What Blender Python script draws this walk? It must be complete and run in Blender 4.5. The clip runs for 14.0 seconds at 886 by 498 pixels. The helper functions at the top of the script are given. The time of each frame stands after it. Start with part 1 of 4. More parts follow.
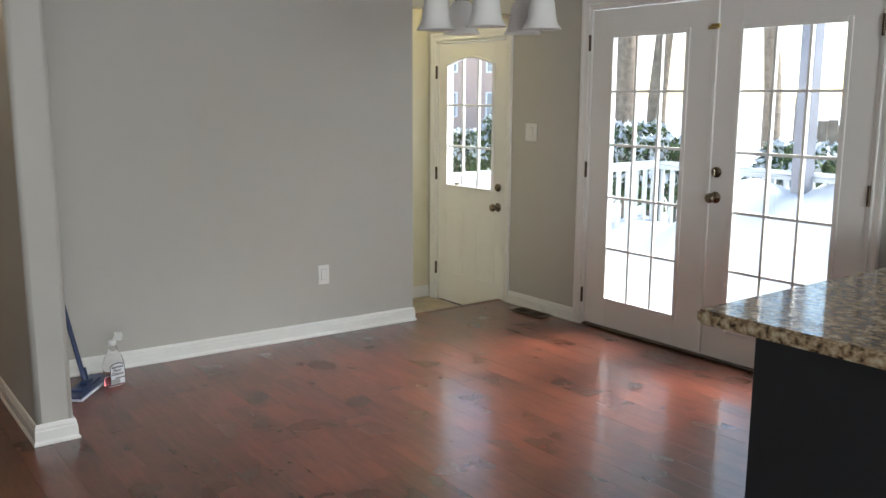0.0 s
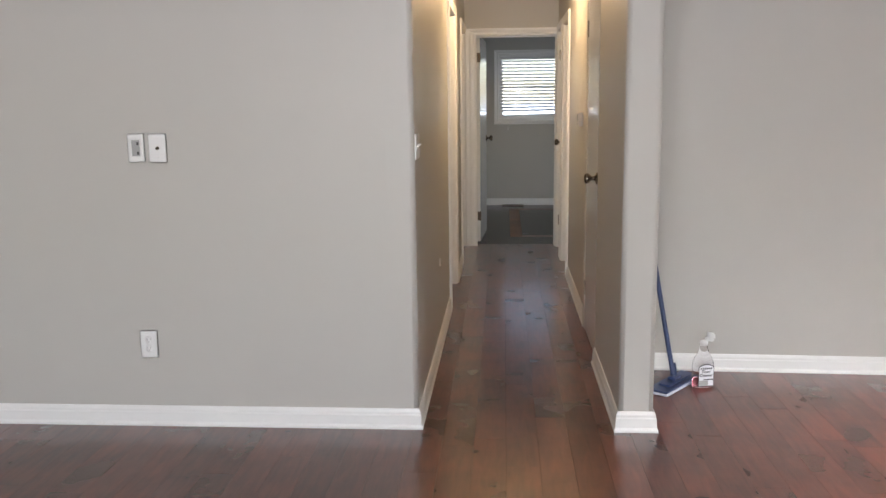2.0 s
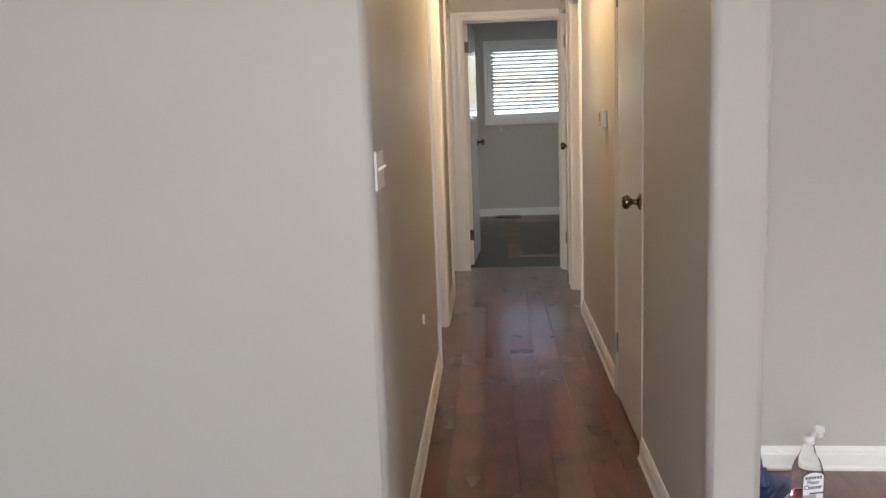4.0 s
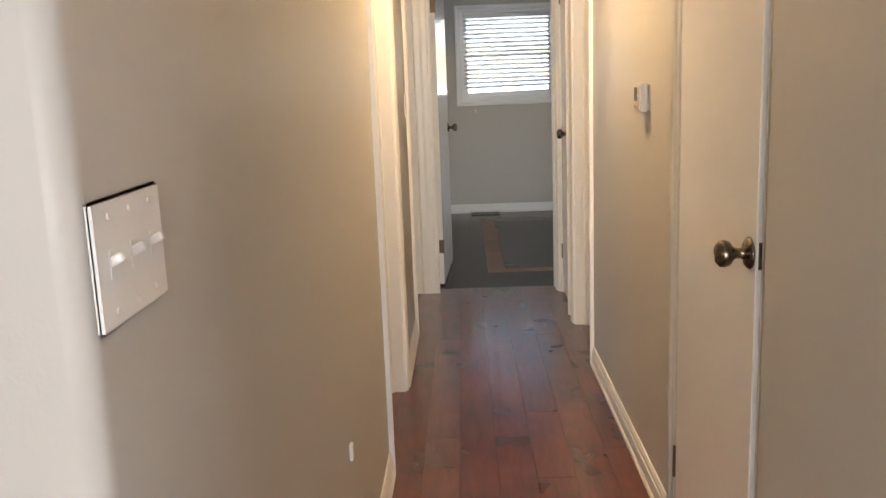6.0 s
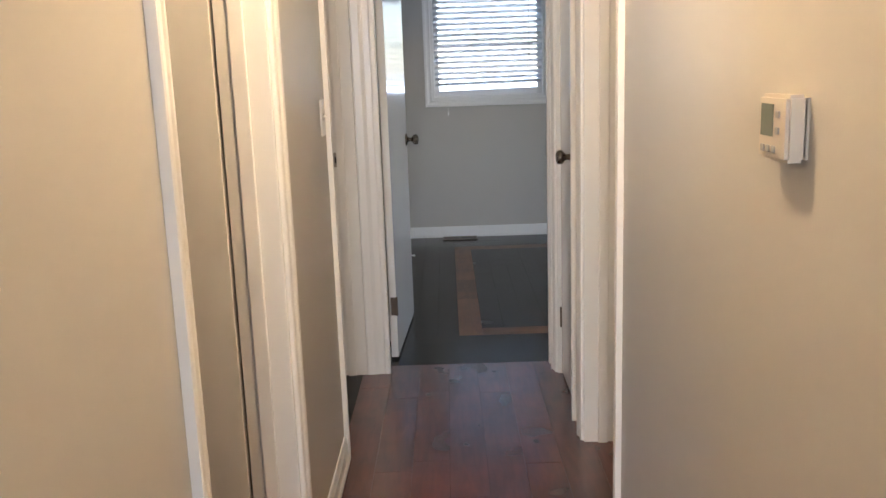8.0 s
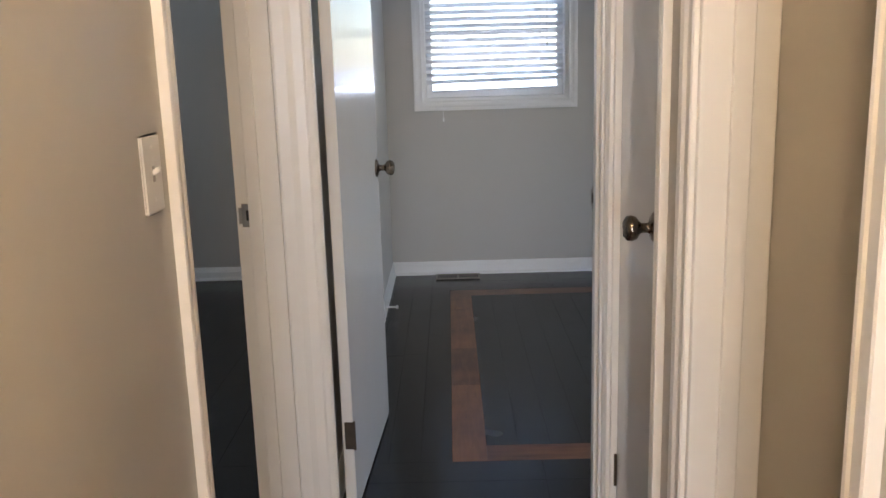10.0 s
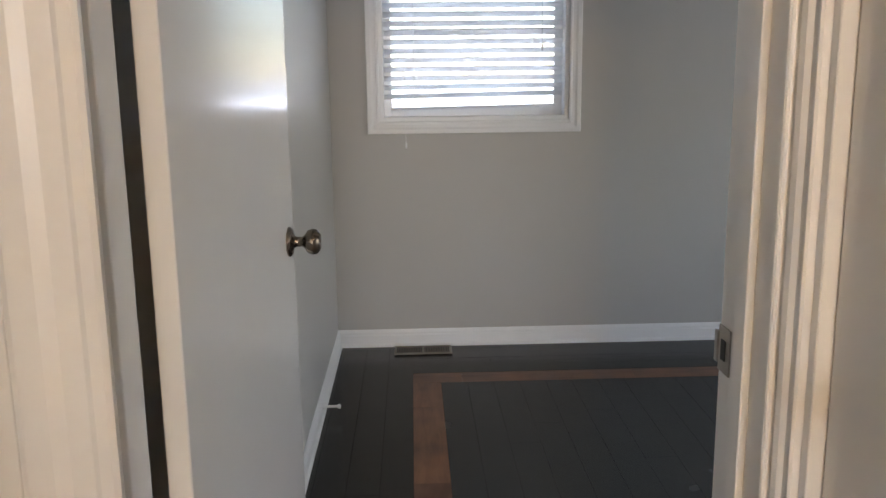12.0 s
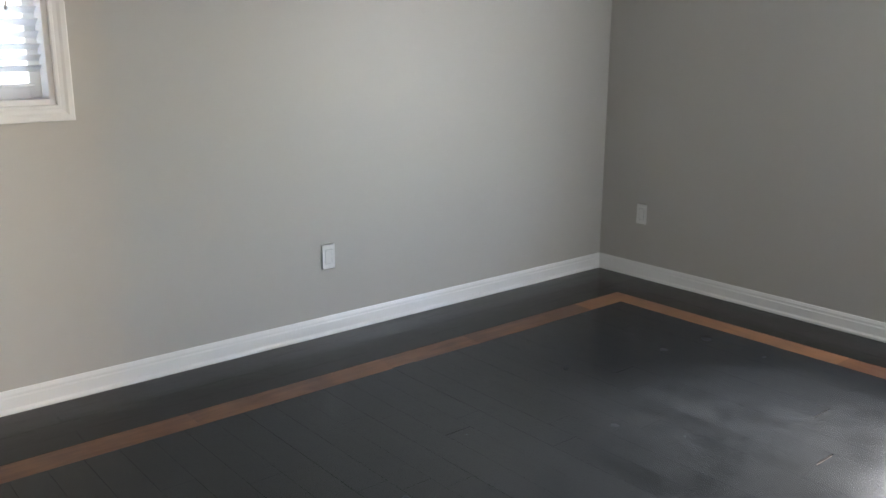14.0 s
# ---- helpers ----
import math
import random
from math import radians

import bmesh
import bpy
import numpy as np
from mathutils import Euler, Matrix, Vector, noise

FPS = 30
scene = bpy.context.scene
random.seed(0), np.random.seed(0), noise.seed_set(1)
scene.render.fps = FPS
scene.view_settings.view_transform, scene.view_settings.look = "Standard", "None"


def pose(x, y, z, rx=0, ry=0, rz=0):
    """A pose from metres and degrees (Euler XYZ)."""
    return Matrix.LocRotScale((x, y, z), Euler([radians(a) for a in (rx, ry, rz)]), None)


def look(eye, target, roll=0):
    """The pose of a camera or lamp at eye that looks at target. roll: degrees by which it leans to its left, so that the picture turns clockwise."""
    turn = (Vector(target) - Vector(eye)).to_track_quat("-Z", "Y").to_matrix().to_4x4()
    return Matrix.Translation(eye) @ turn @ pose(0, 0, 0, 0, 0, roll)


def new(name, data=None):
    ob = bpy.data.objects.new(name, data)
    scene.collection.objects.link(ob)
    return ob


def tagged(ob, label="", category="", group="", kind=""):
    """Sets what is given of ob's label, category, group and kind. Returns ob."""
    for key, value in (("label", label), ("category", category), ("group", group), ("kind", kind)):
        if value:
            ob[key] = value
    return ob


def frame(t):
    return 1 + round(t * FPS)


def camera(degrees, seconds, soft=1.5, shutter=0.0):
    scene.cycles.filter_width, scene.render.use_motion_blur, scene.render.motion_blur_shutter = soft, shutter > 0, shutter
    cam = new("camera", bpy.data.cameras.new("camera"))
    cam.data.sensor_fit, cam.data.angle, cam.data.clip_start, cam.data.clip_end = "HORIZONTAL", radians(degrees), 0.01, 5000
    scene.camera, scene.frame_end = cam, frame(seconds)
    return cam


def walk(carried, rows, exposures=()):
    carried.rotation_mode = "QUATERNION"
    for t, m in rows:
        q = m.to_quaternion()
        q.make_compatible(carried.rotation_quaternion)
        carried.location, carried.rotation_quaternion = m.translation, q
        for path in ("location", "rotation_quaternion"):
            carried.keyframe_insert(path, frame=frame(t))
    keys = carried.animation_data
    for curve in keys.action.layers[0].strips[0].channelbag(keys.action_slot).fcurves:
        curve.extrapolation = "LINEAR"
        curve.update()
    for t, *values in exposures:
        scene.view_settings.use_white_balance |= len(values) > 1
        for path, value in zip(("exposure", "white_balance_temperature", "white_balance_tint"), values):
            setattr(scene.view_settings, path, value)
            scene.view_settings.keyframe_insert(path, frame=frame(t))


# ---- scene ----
cam = camera(54.3, 14.0)
PATH = [
    (0, (-0.295, 0.038, 1.471), (0.883, 1.617, 1.125), 0.3),
    (0.5, (-0.128, 0.1, 1.475), (0.704, 1.885, 1.127), 0.1),
    (1, (-0.05, 0.134, 1.456), (0.358, 2.062, 1.117), -0.8),
    (1.5, (-0.036, 0.119, 1.44), (-0.069, 2.089, 1.094), 0.4),
    (2, (-0.086, 0.251, 1.427), (-0.227, 2.216, 1.087), -0.7),
    (2.5, (-0.142, 0.501, 1.436), (-0.287, 2.466, 1.092), -1.1),
    (3, (-0.132, 0.857, 1.436), (-0.274, 2.823, 1.097), -1.3),
    (5.5, (-0.189, 2.801, 1.371), (-0.274, 4.766, 1.006), -3.1),
    (6, (-0.161, 3.214, 1.373), (-0.218, 5.175, 0.986), -2.2),
    (6.5, (-0.157, 3.595, 1.394), (-0.187, 5.555, 0.995), -2.7),
    (7, (-0.082, 4.016, 1.382), (-0.101, 5.975, 0.976), -2.8),
    (7.5, (-0.059, 4.428, 1.379), (-0.072, 6.387, 0.978), -2.2),
    (10, (0.001, 6.383, 1.4), (-0.021, 8.337, 0.977), -1.7),
    (10.5, (-0.011, 6.717, 1.387), (-0.011, 8.679, 0.998), -1.6),
    (11, (0.002, 7.059, 1.37), (0.036, 9.021, 0.985), -1.2),
    (11.5, (0.056, 7.428, 1.387), (0.106, 9.389, 0.999), -0.7),
    (12, (-0.004, 7.747, 1.372), (0.063, 9.707, 0.978), -0.7),
    (12.5, (-0.054, 8.058, 1.375), (0.293, 9.981, 0.948), -2.4),
    (13, (-0.001, 8.341, 1.379), (0.616, 10.188, 0.921), -3.0),
    (13.5, (-0.041, 8.497, 1.318), (0.782, 10.267, 0.885), -0.3),
    (14, (-0.2, 8.65, 1.41), (1.046, 10.139, 0.928), 0.3),
]
EXPOSURES = [(0, 1.42, 6450, 4), (0.6, 1.5, 6500, 6), (1.5, 2.02, 6550, 11), (3, 2.0, 6550, 11), (5.5, 2.40, 6800, 12), (6.5, 2.78, 6900, 13), (7.5, 2.63, 6000, 12), (10, 2.76, 6100, 14), (10.5, 2.72, 6100, 14), (11, 2.7, 6300, 13), (12, 2.82, 6600, 14), (13, 3.15, 6650, 13), (13.5, 3.15, 6700, 12), (14, 3.68, 6850, 12)]
walk(cam, [(t, look(eye, target, roll)) for t, eye, target, roll in PATH], EXPOSURES)

# ---- world, sun, large lights ----
YB = 12.046                      # bedroom far wall face
world = bpy.data.worlds.new("world")
scene.world = world
world.use_nodes = True
wn = world.node_tree
sky = wn.nodes.new("ShaderNodeTexSky")
sky.sky_type, sky.sun_disc = 'NISHITA', False
sky.sun_elevation, sky.sun_rotation = radians(36), radians(100)
sky.air_density, sky.dust_density = 1.0, 0.6
wn.links.new(sky.outputs[0], wn.nodes["Background"].inputs[0])
wn.nodes["Background"].inputs[1].default_value = 0.15

sun = new("sun", bpy.data.lights.new("sun", 'SUN'))
sun.data.energy, sun.data.angle, sun.data.color = 4.2, radians(30), (1.0, 0.97, 0.93)
sun.matrix_world = look((20, -4, 15), (0, 0, 0))


def window_lamp(name, at, to, w, h, watts, color):
    ob = new(name, bpy.data.lights.new(name, 'AREA'))
    ob.data.shape, ob.data.size, ob.data.size_y = 'RECTANGLE', w, h
    ob.data.energy, ob.data.color = watts, color
    ob.matrix_world = look(at, to)
    return ob


window_lamp("daylight_living", (-0.5, -3.22, 1.5), (-0.5, 4, 1.3), 3.0, 1.3, 52, (0.97, 0.98, 1.0))
window_lamp("daylight_bedroom", (3.97, 9.6, 1.2), (1.2, 11.2, 0.8), 1.2, 1.0, 3.4, (0.87, 0.94, 1.0))
# Added fill in an unseen opening, so the side bedroom wall reads dim blue.
window_lamp("fill_left_bedroom", (-3.0, YB + 0.05, 1.6), (-2.6, 8, 1.0), 0.7, 1.0, 5, (0.85, 0.93, 1.0))
hall_bulb = new("hall_bulb", bpy.data.lights.new("hall_bulb", 'POINT'))
hall_bulb.data.energy, hall_bulb.data.color, hall_bulb.data.shadow_soft_size = 8.2, (1.0, 0.67, 0.35), 0.06
hall_bulb.location = (-0.02, 6.3, 2.26)
# Fill light added for the yellow glow on the entry walls; source unseen.
entry_fill_light = new("entry_fill_light", bpy.data.lights.new("entry_fill_light", 'POINT'))
entry_fill_light.data.energy, entry_fill_light.data.color, entry_fill_light.data.shadow_soft_size = 1.1, (1.0, 0.86, 0.5), 0.06
entry_fill_light.location = (3.3, 5.2, 2.26)


# ---- materials ----
def nodes_of(name):
    m = bpy.data.materials.new(name)
    m.use_nodes = True
    n = m.node_tree
    return m, n, n.nodes["Principled BSDF"], n.nodes.new("ShaderNodeTexCoord")


def paint(name, color, rough=0.5, metal=0.0, var=0.06, scale=3.0, bump=0.05, bscale=140.0, spec=0.5, coat=0.0, wob=0.05):
    """A surface of one colour with soft blotches and a fine relief."""
    m, n, b, tc = nodes_of(name)
    big = n.nodes.new("ShaderNodeTexNoise")
    big.inputs["Scale"].default_value, big.inputs["Detail"].default_value = scale, 4
    n.links.new(tc.outputs["Object"], big.inputs["Vector"])
    ramp = n.nodes.new("ShaderNodeValToRGB")
    ramp.color_ramp.elements[0].position, ramp.color_ramp.elements[1].position = 0.3, 0.7
    ramp.color_ramp.elements[0].color = (*[c * (1 - var) for c in color], 1)
    ramp.color_ramp.elements[1].color = (*[min(1, c * (1 + var)) for c in color], 1)
    n.links.new(big.outputs[0], ramp.inputs[0])
    n.links.new(ramp.outputs[0], b.inputs["Base Color"])
    fine = n.nodes.new("ShaderNodeTexNoise")
    fine.inputs["Scale"].default_value, fine.inputs["Detail"].default_value = bscale, 2
    n.links.new(tc.outputs["Object"], fine.inputs["Vector"])
    if bump:
        bp = n.nodes.new("ShaderNodeBump")
        bp.inputs["Strength"].default_value, bp.inputs["Distance"].default_value = bump, 0.004
        n.links.new(fine.outputs[0], bp.inputs["Height"])
        n.links.new(bp.outputs[0], b.inputs["Normal"])
    rr = n.nodes.new("ShaderNodeMapRange")
    rr.inputs[3].default_value, rr.inputs[4].default_value = max(0.02, rough - wob), min(1, rough + wob)
    n.links.new(big.outputs[0], rr.inputs[0])
    n.links.new(rr.outputs[0], b.inputs["Roughness"])
    b.inputs["Metallic"].default_value = metal
    b.inputs["Specular IOR Level"].default_value = spec
    b.inputs["Coat Weight"].default_value = coat
    return m


def wood(name, dark, light, rough=0.3, coat=0.3, along=(7.0, 0.9, 7.0), spread=0.5, blotch=(5.0, 2), ends=(0.30, 0.68), spec=0.5):
    """Stained boards: grain along y, dark blotches, tone by board, scraped relief."""
    m, n, b, tc = nodes_of(name)
    info = n.nodes.new("ShaderNodeObjectInfo")
    shift = n.nodes.new("ShaderNodeVectorMath")
    shift.operation = 'ADD'
    sc = n.nodes.new("ShaderNodeMath")
    sc.operation = 'MULTIPLY'
    sc.inputs[1].default_value = 37.0
    n.links.new(info.outputs["Random"], sc.inputs[0])
    n.links.new(tc.outputs["Object"], shift.inputs[0])
    n.links.new(sc.outputs[0], shift.inputs[1])
    mp = n.nodes.new("ShaderNodeMapping")
    mp.inputs["Scale"].default_value = along
    n.links.new(shift.outputs[0], mp.inputs[0])
    grain = n.nodes.new("ShaderNodeTexNoise")
    grain.inputs["Scale"].default_value, grain.inputs["Detail"].default_value = 6.0, 8
    grain.inputs["Distortion"].default_value = 0.7
    n.links.new(mp.outputs[0], grain.inputs[0])
    blot = n.nodes.new("ShaderNodeTexNoise")
    blot.inputs["Scale"].default_value, blot.inputs["Detail"].default_value = blotch
    n.links.new(shift.outputs[0], blot.inputs[0])
    mix = n.nodes.new("ShaderNodeMath")
    mix.operation = 'MULTIPLY_ADD'
    mix.inputs[1].default_value = 0.42
    n.links.new(grain.outputs[0], mix.inputs[0])
    half = n.nodes.new("ShaderNodeMath")
    half.operation = 'MULTIPLY'
    half.inputs[1].default_value = 0.58
    n.links.new(blot.outputs[0], half.inputs[0])
    n.links.new(half.outputs[0], mix.inputs[2])
    tone = n.nodes.new("ShaderNodeMath")
    tone.operation = 'MULTIPLY_ADD'
    tone.inputs[1].default_value, tone.inputs[2].default_value = 0.22 * spread, -0.11 * spread
    n.links.new(info.outputs["Random"], tone.inputs[0])
    add = n.nodes.new("ShaderNodeMath")
    n.links.new(mix.outputs[0], add.inputs[0])
    n.links.new(tone.outputs[0], add.inputs[1])
    ramp = n.nodes.new("ShaderNodeValToRGB")
    ramp.color_ramp.elements[0].position, ramp.color_ramp.elements[1].position = ends
    ramp.color_ramp.elements[0].color, ramp.color_ramp.elements[1].color = (*dark, 1), (*light, 1)
    n.links.new(add.outputs[0], ramp.inputs[0])
    n.links.new(ramp.outputs[0], b.inputs["Base Color"])
    b.inputs["Specular IOR Level"].default_value = spec
    ripple = n.nodes.new("ShaderNodeTexNoise")
    ripple.inputs["Scale"].default_value, ripple.inputs["Detail"].default_value = 9.0, 3
    n.links.new(shift.outputs[0], ripple.inputs[0])
    hsum = n.nodes.new("ShaderNodeMath")
    hsum.operation = 'MULTIPLY_ADD'
    hsum.inputs[1].default_value = 0.35
    n.links.new(grain.outputs[0], hsum.inputs[0])
    n.links.new(ripple.outputs[0], hsum.inputs[2])
    bp = n.nodes.new("ShaderNodeBump")
    bp.inputs["Strength"].default_value, bp.inputs["Distance"].default_value = 0.14, 0.005
    n.links.new(hsum.outputs[0], bp.inputs["Height"])
    n.links.new(bp.outputs[0], b.inputs["Normal"])
    rr = n.nodes.new("ShaderNodeMapRange")
    rr.inputs[3].default_value, rr.inputs[4].default_value = rough - 0.03, rough + 0.06
    n.links.new(blot.outputs[0], rr.inputs[0])
    n.links.new(rr.outputs[0], b.inputs["Roughness"])
    b.inputs["Coat Weight"].default_value, b.inputs["Coat Roughness"].default_value = coat, 0.16
    return m


def granite(name):
    m, n, b, tc = nodes_of(name)
    a = n.nodes.new("ShaderNodeTexNoise")
    a.inputs["Scale"].default_value, a.inputs["Detail"].default_value = 45, 6
    v = n.nodes.new("ShaderNodeTexVoronoi")
    v.inputs["Scale"].default_value = 90
    n.links.new(tc.outputs["Object"], a.inputs[0])
    n.links.new(tc.outputs["Object"], v.inputs[0])
    ramp = n.nodes.new("ShaderNodeValToRGB")
    e = ramp.color_ramp.elements
    e[0].position, e[0].color = 0.36, (0.05, 0.035, 0.025, 1)
    e[1].position, e[1].color = 0.66, (0.5, 0.42, 0.3, 1)
    mid = e.new(0.48)
    mid.color = (0.27, 0.19, 0.11, 1)
    n.links.new(a.outputs[0], ramp.inputs[0])
    mx = n.nodes.new("ShaderNodeMixRGB")
    mx.blend_type = 'MULTIPLY'
    mx.inputs[0].default_value = 0.5
    n.links.new(ramp.outputs[0], mx.inputs[1])
    r2 = n.nodes.new("ShaderNodeValToRGB")
    r2.color_ramp.elements[0].position, r2.color_ramp.elements[1].position = 0.1, 0.45
    r2.color_ramp.elements[0].color = (0.25, 0.2, 0.16, 1)
    n.links.new(v.outputs["Distance"], r2.inputs[0])
    n.links.new(r2.outputs[0], mx.inputs[2])
    n.links.new(mx.outputs[0], b.inputs["Base Color"])
    b.inputs["Roughness"].default_value = 0.08
    return m


def clear(name, color=(1, 1, 1), rough=0.0, ior=1.45):
    m, n, b, tc = nodes_of(name)
    b.inputs["Base Color"].default_value = (*color, 1)
    b.inputs["Transmission Weight"].default_value = 1
    b.inputs["Roughness"].default_value, b.inputs["IOR"].default_value = rough, ior
    return m


def glow(name, color, strength):
    m, n, b, tc = nodes_of(name)
    b.inputs["Base Color"].default_value = (0.8, 0.8, 0.78, 1)
    b.inputs["Emission Color"].default_value = (*color, 1)
    b.inputs["Emission Strength"].default_value = strength
    return m


WALL = paint("greige_paint", (0.52, 0.505, 0.475), 0.42, var=0.015, scale=1.2, bump=0.05, bscale=220, spec=0.35)
CREAM = paint("cream_paint", (0.72, 0.68, 0.52), 0.5, var=0.015, scale=1.2)
CEIL = paint("ceiling_paint", (0.72, 0.71, 0.68), 0.8, var=0.02, scale=2.0, bump=0.15, bscale=90)
TRIM = paint("white_trim_paint", (0.84, 0.84, 0.83), 0.30, var=0.006, scale=5.0, bump=0.04, bscale=60, wob=0.015)
DOORW = paint("white_door_paint", (0.76, 0.76, 0.75), 0.15, var=0.006, scale=2.5, bump=0.05, bscale=9, wob=0.02)
PLASTIC = paint("white_plastic", (0.82, 0.82, 0.81), 0.3, var=0.01, bump=0)
BEIGE = paint("beige_plastic", (0.58, 0.53, 0.46), 0.4, var=0.02, bump=0)
STEEL = paint("satin_steel", (0.42, 0.39, 0.35), 0.3, metal=1.0, var=0.1, scale=30, bump=0)
GREYP = paint("socket_grey", (0.35, 0.35, 0.35), 0.5, var=0.05, bump=0)
BLACK = paint("dark_slot", (0.02, 0.02, 0.02), 0.6, var=0.1, bump=0)
NICKEL = paint("aged_nickel", (0.19, 0.155, 0.12), 0.27, metal=1.0, var=0.15, scale=30, bump=0)
VENT = paint("taupe_metal", (0.20, 0.18, 0.155), 0.4, metal=0.6, var=0.15, scale=20, bump=0)
BRASS = paint("aged_brass", (0.45, 0.32, 0.12), 0.3, metal=1.0, var=0.2, scale=30, bump=0)
BRONZE = paint("bronze_metal", (0.10, 0.075, 0.055), 0.4, metal=0.9, var=0.2, scale=20, bump=0)
CHARCOAL = paint("charcoal_panel", (0.012, 0.0135, 0.016), 0.5, var=0.1, scale=4, bump=0.04)
GRANITE = granite("speckled_granite")
RED_OAK = wood("red_brown_boards", (0.036, 0.0085, 0.0055), (0.165, 0.044, 0.026), rough=0.27, coat=0.7, spread=0.6, blotch=(3.6, 3), ends=(0.29, 0.67))
DARK_OAK = wood("dark_boards", (0.003, 0.003, 0.0035), (0.010, 0.009, 0.009), rough=0.22, coat=0.0, spec=0.3)
# Same boards as DARK_OAK; the window's reflection is put into this bluish colour.
SHEEN_OAK = wood("dark_boards_window_sheen", (0.006, 0.0075, 0.0095), (0.016, 0.019, 0.023), rough=0.24, coat=0.0, spec=0.36)
BROWN_OAK = wood("brown_border_boards", (0.095, 0.037, 0.017), (0.25, 0.115, 0.055), rough=0.34, coat=0.1, spread=1.3, spec=0.35)
GROUT = paint("board_gap", (0.02, 0.009, 0.006), 0.8, var=0.2, scale=20)
TILE = paint("beige_tile", (0.42, 0.35, 0.25), 0.4, var=0.25, scale=9)
GLASS = clear("window_glass")
FROST = paint("frosted_glass", (0.95, 0.95, 0.95), 0.4, var=0.02, scale=18, bump=0)
FROST.node_tree.nodes["Principled BSDF"].inputs["Transmission Weight"].default_value = 0.15
SLAT = paint("white_blind_slat", (0.82, 0.82, 0.82), 0.4, var=0.02, bump=0)
SLAT.node_tree.nodes["Principled BSDF"].inputs["Transmission Weight"].default_value = 0.3
BLUE = paint("blue_mop_plastic", (0.025, 0.045, 0.13), 0.35, var=0.1, scale=20, bump=0)
PALE = paint("pale_mop_pad", (0.6, 0.65, 0.75), 0.9, var=0.1, scale=60, bump=0.3)
BOTTLE = clear("clear_plastic", (0.97, 0.97, 0.98), 0.04, 1.09)
PINK = clear("pink_cleaner", (1.0, 0.4, 0.45), 0.0, 1.12)
HEAD = paint("translucent_plastic", (0.85, 0.86, 0.85), 0.3, var=0.01, bump=0)
HEAD.node_tree.nodes["Principled BSDF"].inputs["Transmission Weight"].default_value = 0.45
LABEL = paint("label_paper", (0.72, 0.74, 0.78), 0.5, var=0.03, bump=0)
INK = paint("label_ink", (0.03, 0.03, 0.05), 0.5, var=0.05, bump=0)
LCD = paint("grey_display", (0.16, 0.18, 0.15), 0.2, var=0.05, bump=0)
SNOW = paint("snow", (0.82, 0.84, 0.87), 0.8, var=0.05, scale=0.8, bump=0.4, bscale=6)
RAILW = paint("white_railing_paint", (0.78, 0.79, 0.8), 0.5, var=0.05)
POSTG = paint("grey_post_paint", (0.30, 0.30, 0.34), 0.6, var=0.15)
LEAF = paint("evergreen_leaf", (0.12, 0.17, 0.06), 0.6, var=0.4, scale=5, bump=0)
BARK = paint("bark", (0.27, 0.21, 0.16), 0.9, var=0.35, scale=10, bump=0.6, bscale=25)
BRICK = paint("pinkish_brick", (0.52, 0.38, 0.33), 0.85, var=0.2, scale=12, bump=0.3, bscale=30)
ROOF = paint("grey_shingle", (0.2, 0.19, 0.19), 0.9, var=0.2, scale=8)
FENCE = paint("weathered_fence", (0.36, 0.29, 0.23), 0.9, var=0.25, scale=6)
LAMPGLASS = glow("lit_lamp_glass", (1.0, 0.78, 0.5), 2.0)


# ---- mesh helpers ----
def box(bm, x0, x1, y0, y1, z0, z1):
    v = [bm.verts.new((x, y, z)) for z in (z0, z1) for x, y in ((x0, y0), (x1, y0), (x1, y1), (x0, y1))]
    for f in ((3, 2, 1, 0), (4, 5, 6, 7), (0, 1, 5, 4), (1, 2, 6, 5), (2, 3, 7, 6), (3, 0, 4, 7)):
        bm.faces.new([v[i] for i in f])


def finish(bm, name, mat, parent=None, m=None, bevel=0.0, smooth=False, label="", segs=1):
    if bevel:
        bmesh.ops.bevel(bm, geom=bm.edges[:], offset=bevel, segments=segs, affect='EDGES', clamp_overlap=True)
    bmesh.ops.recalc_face_normals(bm, faces=bm.faces[:])
    me = bpy.data.meshes.new(name)
    bm.to_mesh(me)
    bm.free()
    if smooth:
        for p in me.polygons:
            p.use_smooth = True
    me.materials.append(mat)
    ob = new(name, me)
    if parent:
        ob.parent = parent
    if m:
        ob.matrix_local = m if parent else Matrix()
        if not parent:
            ob.matrix_world = m
    if label:
        tagged(ob, label)
    return ob


def part(name, boxes, mat, parent=None, m=None, bevel=0.0, label="", segs=1):
    bm = bmesh.new()
    for b in boxes:
        box(bm, *b)
    return finish(bm, name, mat, parent, m, bevel, False, label, segs)


def extrude(name, profile, length, mat, parent=None, m=None, miter0=0.0, miter1=0.0, label="", smooth=False):
    """Profile (u, v) in y and z, run along x from 0 to length; the ends slope by u times the mitre."""
    bm = bmesh.new()
    a = [bm.verts.new((miter0 * u, u, v)) for u, v in profile]
    b = [bm.verts.new((length - miter1 * u, u, v)) for u, v in profile]
    k = len(profile)
    for i in range(k):
        bm.faces.new((a[i], a[(i + 1) % k], b[(i + 1) % k], b[i]))
    bm.faces.new(a)
    bm.faces.new(b[::-1])
    return finish(bm, name, mat, parent, m, label=label, smooth=smooth)


